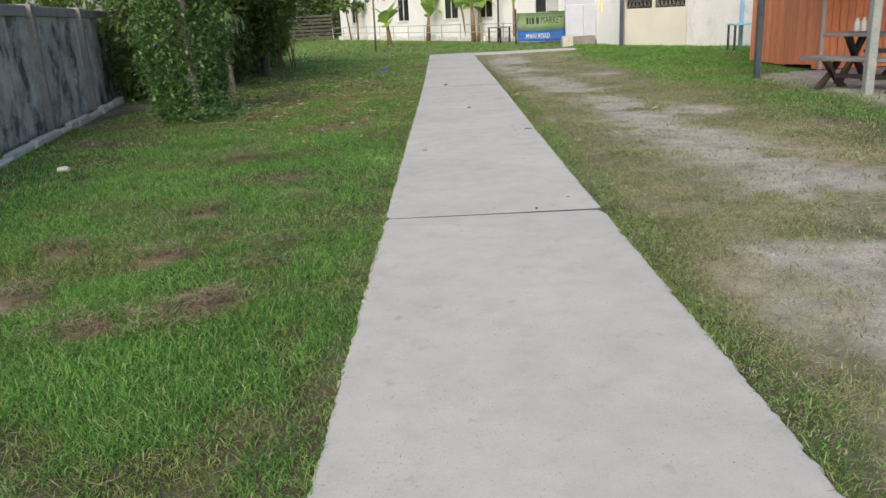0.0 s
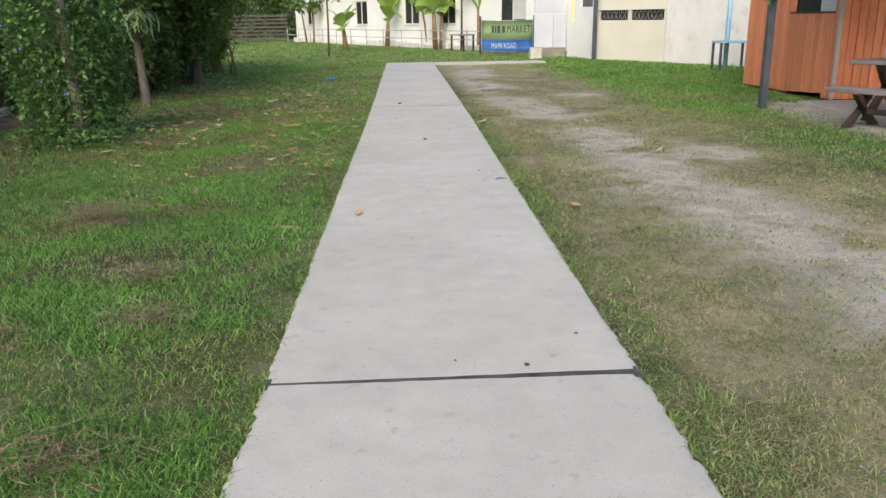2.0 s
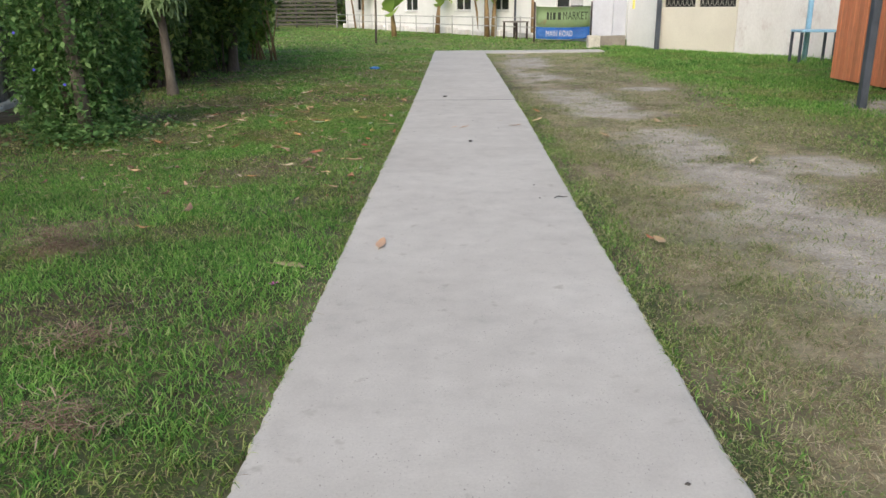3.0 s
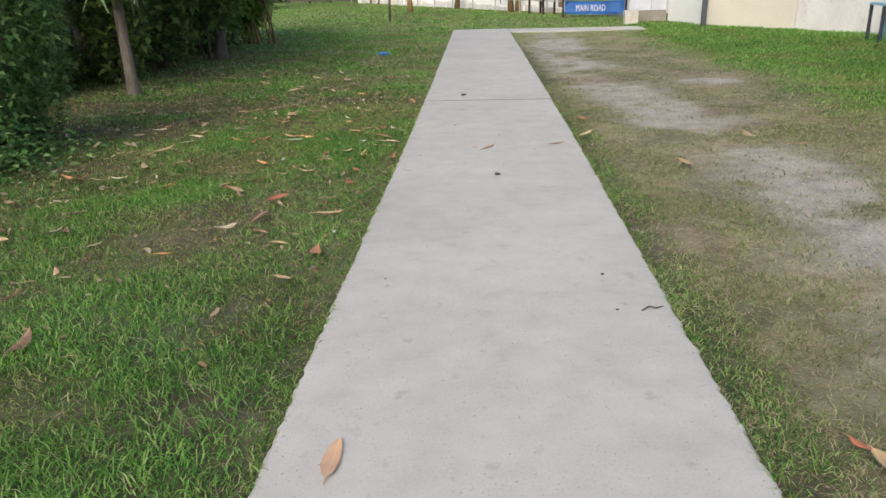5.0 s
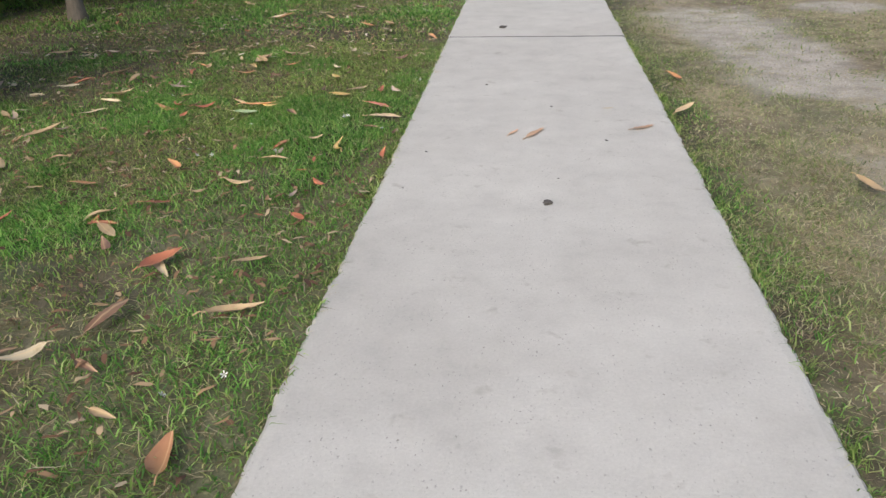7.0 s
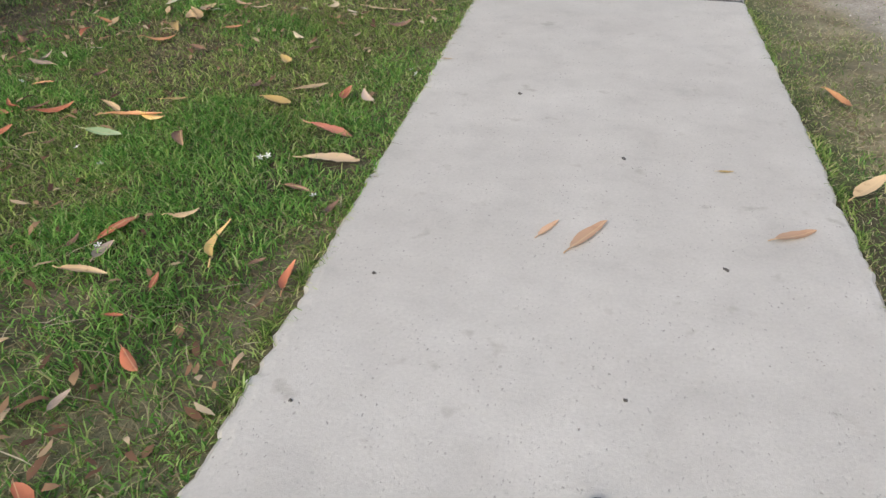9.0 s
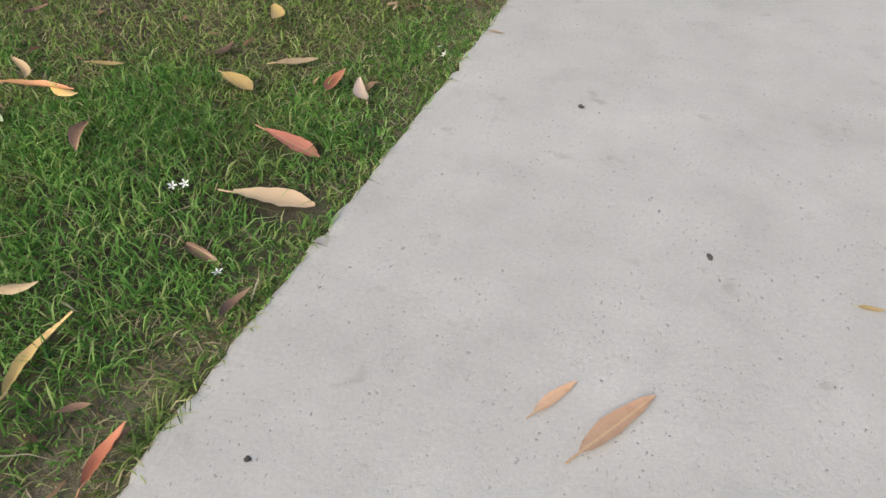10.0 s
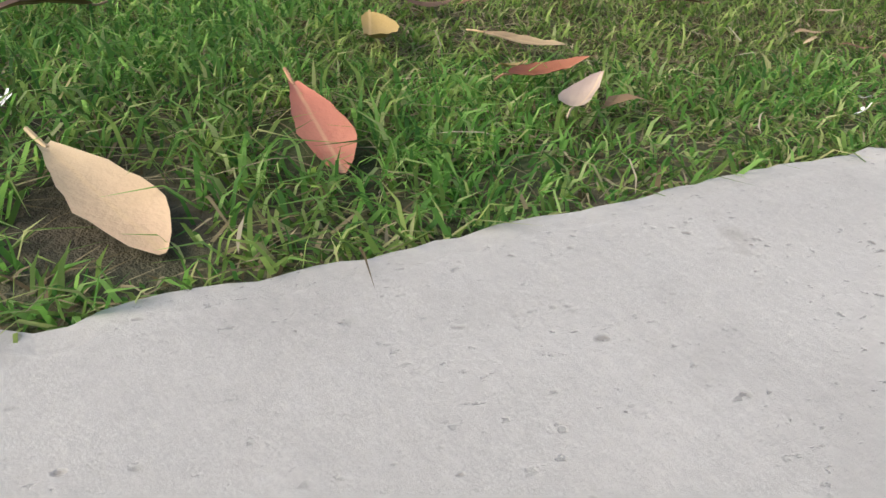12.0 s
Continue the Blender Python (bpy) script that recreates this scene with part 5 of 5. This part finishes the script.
def leaf_mesh(colour, shape):
    """Lance-shaped leaf one unit long on +x, curled, with a stalk."""
    if (colour, shape) in LEAF_MESH:
        return LEAF_MESH[colour, shape]
    rng = random.Random(shape * 7 + 1)
    bm = bmesh.new()
    n, half = 11, (0.135, 0.16, 0.12, 0.1, 0.15, 0.165, 0.06, 0.095)[shape]
    curl, cup, sway = (0.03, 0.1, -0.04, 0.14, 0.06, 0.0, 0.12, 0.015)[shape], (0.1, 0.3, 0.4, 0.55, -0.3, 0.15, 0.6, 0.12)[shape], (0.02, 0.09, -0.07, 0.12, -0.05, 0.02, 0.16, 0.02)[shape]
    row = []
    for i in range(n):
        t = i / (n - 1)
        u = t ** 1.35 if shape == 5 else t ** 0.85
        w = half * (math.sin(math.pi * (0.03 + 0.95 * u)) ** 0.75) * (1 - 0.12 * t)
        z = curl * (2 * t - 1) ** 2 + 0.02 + rng.uniform(-0.006, 0.006)
        c = sway * math.sin(math.pi * t)
        x = 0.1 + 0.9 * t
        pts = []
        for s in (-1, -0.5, 0, 0.5, 1):
            edge = rng.uniform(0.95, 1.06) if abs(s) == 1 else 1
            pts.append(bm.verts.new((x, c + s * w * edge, z + cup * w * s * s + (rng.uniform(-0.008, 0.012) if abs(s) == 1 else 0))))
        row.append(pts)
    for lo, hi in zip(row, row[1:]):
        for k in range(4):
            bm.faces.new((lo[k], lo[k + 1], hi[k + 1], hi[k]))
    me = bpy.data.meshes.new("fallen_leaf")
    bm.to_mesh(me)
    bm.free()
    me.materials.append(LEAF[colour])
    me.polygons.foreach_set("use_smooth", [True] * len(me.polygons))
    LEAF_MESH[colour, shape] = me
    return me


STALK_MESH = {}


def stalk_mesh(colour, shape):
    if (colour, shape) not in STALK_MESH:
        curl = (0.03, 0.1, -0.04, 0.14, 0.06, 0.0, 0.12, 0.015)[shape]
        bm = tube(bmesh.new(), [(-0.06, 0, curl * 0.6 + 0.02), (0.04, 0, curl + 0.016), (0.13, 0, curl * 0.8 + 0.018)], [0.011, 0.012, 0.009], 5)
        me = bpy.data.meshes.new("stalk")
        bm.to_mesh(me)
        bm.free()
        me.materials.append(LEAF[colour])
        STALK_MESH[colour, shape] = me
    return STALK_MESH[colour, shape]


WORD = dict(tan="tan", cream="cream-coloured", pale="pale straw-coloured", orange="bright orange", peach="peach-coloured", rust="rusty brown", red="reddish", brown="dark brown", grey="greyish brown", yellow="yellow", green="pale green")
pick = random.Random(101)


def leaf(x0, y0, x1, y1, colour, shape=None, dip=0):
    ln = max(math.hypot(x1 - x0, y1 - y0), 0.06)
    path = bool(on_path(np.array(x0 / 2 + x1 / 2), np.array(y0 / 2 + y1 / 2)))
    shape = (5 if colour in ("cream", "red") else (0 if path else pick.randrange(5))) if shape is None else shape
    ob = new("fallen_leaf", leaf_mesh(colour, shape))
    z = 0.002 if path else float(height(np.array(x0 / 2 + x1 / 2), np.array(y0 / 2 + y1 / 2))) + pick.uniform(0.012, 0.024) + (0.0 if colour in ("cream", "red") else 0.014)
    z += 0.85 * ln * math.sin(radians(dip)) - (0.006 if dip else 0)
    roll = 0 if path or shape == 5 else pick.uniform(-9, 9)
    ob.matrix_world = pose(x0, y0, z, roll, dip if path or shape == 5 else pick.uniform(-7, 7), math.degrees(math.atan2(y1 - y0, x1 - x0))) @ Matrix.Diagonal((ln, ln, ln, 1))
    stalk = new("stalk", stalk_mesh(colour, shape))
    stalk.parent = ob
    tagged(ob, WORD[colour] + (" dry leaf lying on the concrete path" if path else " dry leaf fallen on the grass"), "leaf", "fallen leaves")


leaf(0.74, 12.96, 0.80, 12.97, "yellow")
leaf(-1.36, 13.00, -1.24, 12.98, "yellow")
leaf(-1.78, 14.13, -1.68, 13.95, "yellow")
leaf(0.28, 12.37, 0.39, 12.56, "peach", 7)
leaf(-0.64, 12.08, -0.68, 12.31, "yellow", 6)
leaf(-1.06, 13.71, -0.99, 13.58, "yellow")
leaf(-0.97, 13.25, -0.82, 13.18, "yellow")
leaf(-0.69, 13.29, -0.70, 13.33, "yellow")
leaf(-0.71, 13.03, -0.53, 13.02, "red", dip=13)
leaf(-0.655, 12.775, -0.45, 12.84, "cream", dip=7)
leaf(-0.21, 7.87, -0.20, 8.09, "peach")
leaf(-0.79, 7.66, -0.58, 7.58, "cream")
leaf(-3.60, 14.48, -3.46, 14.61, "tan")
leaf(-2.88, 13.52, -2.80, 13.70, "rust")
leaf(-2.44, 13.17, -2.35, 13.37, "tan")
leaf(-2.47, 12.25, -2.32, 12.43, "tan")
leaf(-1.97, 13.21, -1.88, 13.25, "orange")
leaf(-1.87, 11.66, -1.73, 11.66, "orange")
leaf(-1.49, 11.93, -1.38, 11.78, "orange")
leaf(-1.14, 11.72, -0.99, 11.73, "tan")
leaf(-1.05, 12.01, -0.90, 12.01, "tan")
leaf(-1.42, 11.44, -1.27, 11.45, "rust")
leaf(-1.24, 11.56, -1.17, 11.60, "tan")
leaf(-1.50, 11.22, -1.36, 11.09, "tan")
leaf(-1.95, 11.12, -1.89, 11.26, "rust")
leaf(-1.13, 10.79, -1.02, 10.96, "rust")
leaf(-0.80, 10.90, -0.67, 10.93, "tan")
leaf(-0.78, 10.49, -0.58, 10.58, "tan")
leaf(-1.37, 10.20, -1.29, 10.30, "brown")
leaf(-0.91, 10.02, -0.80, 9.97, "tan")
leaf(-0.58, 9.73, -0.62, 9.92, "orange")
leaf(-0.60, 9.58, -0.59, 9.66, "grey")
leaf(-0.76, 9.48, -0.66, 9.46, "tan")
leaf(-0.97, 9.46, -0.93, 9.45, "grey")
leaf(-1.02, 12.14, -0.97, 12.30, "rust")
leaf(-2.14, 11.36, -2.08, 11.40, "tan")
leaf(-2.13, 16.05, -2.00, 16.21, "orange")
leaf(-1.24, 15.67, -1.08, 15.54, "orange")
leaf(-1.02, 15.76, -0.92, 15.59, "tan")
leaf(-1.50, 14.06, -1.41, 14.11, "orange")
leaf(-2.43, 11.99, -2.32, 11.83, "tan")
leaf(-2.45, 14.46, -2.25, 14.44, "tan")
leaf(-1.78, 14.31, -1.67, 14.14, "tan")
leaf(-1.73, 14.29, -1.72, 14.46, "tan")
leaf(-1.79, 12.92, -1.74, 13.03, "brown")
leaf(-1.74, 12.68, -1.74, 12.79, "rust")
leaf(-1.57, 12.68, -1.53, 12.74, "brown")
leaf(-1.55, 13.07, -1.44, 13.00, "tan")
leaf(-1.47, 12.92, -1.25, 12.98, "orange", 6)
leaf(-1.35, 13.14, -1.25, 13.18, "yellow")
leaf(-1.48, 12.82, -1.30, 12.78, "green")
leaf(-0.88, 13.37, -0.76, 13.45, "tan")
leaf(-0.64, 12.59, -0.52, 12.56, "brown")
leaf(-1.10, 12.09, -1.08, 12.17, "brown")
leaf(-0.97, 12.05, -0.97, 12.16, "grey")
leaf(-0.82, 11.85, -0.77, 11.85, "rust")
leaf(-0.71, 11.75, -0.63, 11.68, "rust")
leaf(-0.76, 11.53, -0.74, 11.60, "grey")
leaf(-0.89, 12.30, -0.80, 12.35, "tan")
leaf(-0.71, 11.36, -0.63, 11.28, "rust")
leaf(-0.62, 11.27, -0.56, 11.21, "brown", 6)
leaf(-0.86, 11.34, -0.81, 11.31, "rust")
leaf(-0.76, 11.97, -0.77, 12.04, "rust")
leaf(-0.94, 14.58, -0.80, 14.55, "tan")
leaf(-0.78, 14.49, -0.66, 14.53, "tan")
leaf(-2.49, 13.58, -2.51, 13.80, "tan")
leaf(-0.51, 13.26, -0.58, 13.36, "grey")
leaf(-0.64, 13.26, -0.64, 13.39, "rust")
leaf(-1.15, 12.91, -1.06, 12.76, "brown")
leaf(0.85, 12.54, 0.99, 12.62, "peach")
leaf(1.13, 12.83, 1.27, 12.98, "tan")
leaf(1.23, 13.75, 1.30, 13.57, "orange")
leaf(-2.02, 12.98, -1.85, 12.94, "orange")
leaf(-1.81, 13.82, -1.68, 13.92, "orange")
leaf(-2.18, 14.06, -2.06, 14.00, "orange")
leaf(-0.56, 15.27, -0.47, 15.12, "orange")
leaf(0.19, 12.43, 0.25, 12.54, "peach", 7)
leaf(-0.415, 12.01, -0.42, 12.14, "rust")
leaf(-0.56, 12.12, -0.53, 12.14, "brown")
leaf(-1.54, 13.78, -1.44, 13.74, "brown")
leaf(-1.74, 13.30, -1.73, 13.41, "brown")
leaf(-1.07, 13.33, -1.05, 13.44, "brown")
leaf(-0.425, 12.40, -0.42, 12.51, "brown", 3)
leaf(-0.37, 13.87, -0.31, 13.87, "tan")
leaf(-1.46, 9.76, -1.34, 9.75, "orange")
leaf(-0.90, 8.98, -0.90, 9.10, "tan")
leaf(-1.12, 10.37, -1.06, 10.59, "brown")
leaf(-3.13, 12.61, -3.14, 12.81, "tan")
leaf(-2.34, 10.57, -2.23, 10.66, "brown")
leaf(-1.80, 9.75, -1.84, 9.88, "brown")
leaf(-2.88, 11.56, -2.72, 11.42, "orange")
leaf(2.77, 12.38, 2.96, 12.45, "orange")
leaf(2.59, 12.95, 2.65, 12.75, "tan")
leaf(1.74, 11.82, 1.80, 11.62, "tan")
leaf(3.84, 14.33, 4.04, 14.31, "orange")
leaf(1.38, 8.02, 1.38, 7.84, "tan")
leaf(-1.58, 8.62, -1.59, 8.82, "brown")
leaf(-1.77, 8.33, -1.65, 8.29, "orange")
leaf(1.35, 8.11, 1.41, 8.03, "rust")
leaf(2.71, 10.15, 2.83, 10.31, "pale")
leaf(-2.52, 10.10, -2.37, 9.95, "tan")
leaf(-2.99, 9.36, -2.89, 9.35, "tan")
leaf(-1.00, 15.52, -0.92, 15.34, "tan")

# leaf fall under the trees, thinning out towards the house
fall = random.Random(55)
placed = 0
while placed < 150:
    x, y = fall.uniform(-4.3, -0.5), fall.uniform(8.6, 25.5)
    if fall.random() > (1.0 if 12.5 < y < 22 else 0.35) or (x > -2.3 and 11 < y < 13.9):
        continue
    a, ln = fall.uniform(0, 6.28), fall.uniform(0.1, 0.19)
    leaf(x, y, x + ln * math.cos(a), y + ln * math.sin(a), fall.choice(["tan", "pale", "rust", "brown", "tan", "pale", "pale", "brown", "grey"]))
    placed += 1


def litter(name, label, n, seed, x0, x1, y0, y1, length, width, material, thick, rise=0.022):
    """Broken bits of leaf and stalk lying flat, each a bent strip."""
    rng = np.random.RandomState(seed)
    x, y = x0 + rng.rand(n) * (x1 - x0), y0 + rng.rand(n) * (y1 - y0)
    ok = (~on_path(x, y, -0.03)) & (rng.rand(n) < thick(x, y))
    x, y = x[ok], y[ok]
    n = len(x)
    ln, w, a = length * (0.4 + 0.9 * rng.rand(n)), width * (0.5 + 0.8 * rng.rand(n)), rng.rand(n) * 6.283
    bend = (rng.rand(n) - 0.5) * 0.7
    z = height(x, y) + 0.012 + rise * rng.rand(n)
    v = np.empty((n, 8, 3), np.float32)
    lift = (rng.rand(n, 4) - 0.3) * 0.012
    for k, (t, side) in enumerate(((0, -0.08), (0, 0.08), (0.28, -0.85), (0.28, 0.9), (0.65, -0.8), (0.65, 0.75), (1, -0.05), (1, 0.05))):
        b = a + bend * t
        v[:, k, 0] = x + np.cos(b) * ln * t - np.sin(b) * w * side / 2
        v[:, k, 1] = y + np.sin(b) * ln * t + np.cos(b) * w * side / 2
        v[:, k, 2] = z + lift[:, k // 2] + 0.25 * w * abs(side)
    faces = (np.arange(n)[:, None, None] * 8 + np.array([[0, 2, 3, 1], [2, 4, 5, 3], [4, 6, 7, 5]])[None]).reshape(-1, 4)
    tagged(from_arrays(name, v.reshape(-1, 3), faces, material), label, "litter", kind="stuff")


litter("leaf_litter", "broken brown and tan leaf fragments in the grass", 11000, 3, -5, -0.35, 8.5, 23, 0.06, 0.018, M["scrap"], lambda x, y: np.clip(0.15 + 0.9 * step(9, 12, y) * step(0.4, 0.6, layered(x, y, 0.6, 21)), 0, 1) * (1 - 0.9 * (np.hypot(x + 0.4, y - 13.0) < 0.9)))
litter("leaf_litter", "pale tan bits of leaf scattered over the lawn", 2600, 9, -4.4, -0.4, 9, 24, 0.085, 0.024, M["scrap_pale"], lambda x, y: np.clip(0.2 + 0.8 * step(10, 13, y) * step(0.4, 0.62, layered(x, y, 0.8, 27)), 0, 1) * (1 - ((x > -2.0) & (y < 14.3))), 0.03)
litter("dry_stalks", "pale dry grass stalks lying on the lawn", 5200, 4, -4, -0.3, 2, 15, 0.13, 0.003, M["straw"], lambda x, y: 0.25 + 0.75 * step(0.45, 0.65, layered(x, y, 0.7, 33)))
litter("dry_stalks", "pale dry grass stalks lying on the worn verge", 2200, 5, 1.1, 4.5, 2, 15, 0.09, 0.003, M["straw"], lambda x, y: 0.3 + 0.7 * step(0.4, 0.6, layered(x, y, 0.5, 35)))


def grit(n, seed):
    """Loose small stones on the bare track."""
    rng = np.random.RandomState(seed)
    x, y = 1.2 + rng.rand(n) * 3.2, 2 + rng.rand(n) * 18
    ok = rng.rand(n) < 0.06 + bare_mask(x, y)
    x, y = x[ok], y[ok]
    n = len(x)
    r = 0.0025 + 0.007 * rng.rand(n) ** 3
    z = height(x, y)
    base = np.array([(1, 0, 0), (0, 1, 0), (-1, 0, 0), (0, -1, 0), (0, 0, 0.8), (0, 0, -0.8)])
    v = np.stack([x, y, z], -1)[:, None, :] + base[None] * r[:, None, None] * (0.6 + 0.8 * rng.rand(n, 6, 1))
    tri = np.array([[0, 1, 4], [1, 2, 4], [2, 3, 4], [3, 0, 4], [1, 0, 5], [2, 1, 5], [3, 2, 5], [0, 3, 5]])
    faces = (np.arange(n)[:, None, None] * 6 + tri[None]).reshape(-1, 3)
    tagged(from_arrays("grit", v.reshape(-1, 3), faces, M["stone"]), "small pale stones scattered on the bare track", "gravel", kind="stuff")


grit(9000, 70)
for n, (mx, my) in enumerate(((-2.05, 7.9), (-1.2, 3.7), (-2.33, 3.88), (-1.8, 5.7), (-1.72, 4.55), (-2.47, 4.85), (-1.73, 3.45), (-1.1, 5.95), (-1.35, 6.6), (-1.05, 4.32), (-1.36, 3.5), (-1.05, 4.7))):
    litter("straw_pile", "small heap of raked brown grass clippings", 1100 if n else 2400, 60 + n, mx - 0.32, mx + 0.32, my - 0.25, my + 0.25, 0.13, 0.005, M["clippings"], lambda x, y: np.exp(-((x - mx) / 0.18) ** 2 - ((y - my) / 0.12) ** 2), 0.075 if n else 0.12)


near = random.Random(88)
for _ in range(44):
    x, y = near.uniform(-3.4, -1.5), near.uniform(9.3, 14.6)
    a, ln = near.uniform(0, 6.28), near.uniform(0.08, 0.17)
    leaf(x, y, x + ln * math.cos(a), y + ln * math.sin(a), near.choice(["brown", "rust", "tan", "pale", "grey", "rust", "tan", "peach"]))


def blossom_mesh(material):
    bm = bmesh.new()
    for k in range(5):
        a = 2 * math.pi * k / 5
        c, s = math.cos(a), math.sin(a)
        pts = [(0, 0, 0), (0.5, 0.22, 0.12), (1, 0.16, 0.28), (1.05, -0.12, 0.25), (0.5, -0.22, 0.12)]
        v = [bm.verts.new((0.014 * (c * x - s * y), 0.014 * (s * x + c * y), 0.014 * z)) for x, y, z in pts]
        bm.faces.new(v)
    bmesh.ops.solidify(bm, geom=bm.faces[:], thickness=0.0006)
    me = bpy.data.meshes.new("fallen_flower")
    bm.to_mesh(me)
    bm.free()
    me.materials.append(material)
    return me


WHITE, PINK = blossom_mesh(M["petal"]), blossom_mesh(M["pink"])


def flower(x, y, mesh=None, size=1.0):
    ob = new("fallen_flower", mesh or WHITE)
    ob.matrix_world = pose(x, y, float(height(np.array(x), np.array(y))) + 0.03, pick.uniform(-40, 40), pick.uniform(-40, 40), pick.uniform(0, 360)) @ Matrix.Diagonal((size, size, size, 1))
    tagged(ob, "small white fallen blossom on the grass" if mesh is None else "small pink fallen blossom on the grass", "flower", "fallen flowers")


for spot in ((-1.41, 12.19), (-1.32, 12.07), (-1.43, 12.7), (-1.28, 12.6), (-1.0, 12.13), (-2.02, 13.23), (-2.28, 13.35), (-1.89, 12.06), (-1.48, 12.16), (-1.4, 12.07), (-0.58, 10.19), (-0.72, 10.08), (-2.09, 11.23), (-1.11, 10.61), (-0.77, 12.74), (-0.43, 13.64), (-0.46, 13.68), (-0.51, 12.53), (-0.75, 12.76)):
    flower(*spot, None, 0.85)
flower(-0.68, 7.29, PINK, 1.8)
flower(-0.97, 2.54, PINK, 1.5)


def crumb(x, y, size, seed, long=1.0):
    rng = random.Random(seed)
    bm = bmesh.new()
    r = bmesh.ops.create_icosphere(bm, subdivisions=2, radius=size)
    for v in r["verts"]:
        v.co *= rng.uniform(0.5, 1.3)
        v.co.x *= long
        v.co.z *= 0.4
    ob = part("debris", bm, M["pebble"], None, smooth=False)
    ob.matrix_world = pose(x, y, size * 0.3, 0, 0, rng.uniform(0, 180))
    tagged(ob, "small dark crumb of debris on the concrete path", "debris", "path debris")


crumb(0.38, 11.51, 0.022, 1)
crumb(-0.22, 12.17, 0.0067, 2)
crumb(0.03, 13.52, 0.009, 3)
crumb(0.44, 13.0, 0.0067, 4, 1.8)
crumb(0.44, 11.81, 0.0053, 5)
crumb(-0.27, 11.67, 0.0053, 6)
crumb(0.71, 12.37, 0.0075, 7, 1.5)
crumb(0.83, 9.51, 0.009, 9)
crumb(0.83, 9.09, 0.0075, 10)
crumb(-0.21, 9.47, 0.0053, 11)
crumb(0.62, 5.31, 0.014, 12)
crumb(0.89, 5.62, 0.0083, 13)
crumb(0.33, 5.38, 0.006, 14)
crumb(0.09, 15.53, 0.03, 15, 1.4)
bm = bmesh.new()
tube(bm, [(0.93, 9.07, 0.006), (0.965, 9.1, 0.012), (0.995, 9.09, 0.009), (1.03, 9.115, 0.006)], [0.003, 0.0045, 0.004, 0.0025], 6)
tagged(part("twig", bm, M["pebble"]), "short dark twig lying on the concrete path", "twig")
bm = bmesh.new()
tube(bm, [(0, 0, 0), (0.07, 0.01, 0.004), (0.11, 0, 0.0)], [0.035, 0.04, 0.03], 12)
bmesh.ops.scale(bm, vec=(1, 1, 0.7), verts=bm.verts[:])
cup = tagged(part("crushed_cup", bm, M["cup"]), "crushed pale paper cup lying on the lawn", "litter")
cup.matrix_world = pose(-3.87, 7.7, 0.03, 0, 0, 10)
bm = bmesh.new()
r = bmesh.ops.create_icosphere(bm, subdivisions=2, radius=0.07)
for v in r["verts"]:
    v.co.x *= 1.5 + 0.3 * math.sin(9 * v.co.y * 10)
    v.co.z *= 0.5
wrap = tagged(part("plastic_wrapper", bm, M["blue_plastic"]), "crumpled blue plastic wrapper on the grass", "litter")
wrap.matrix_world = pose(-1.5, 20.9, 0.03)
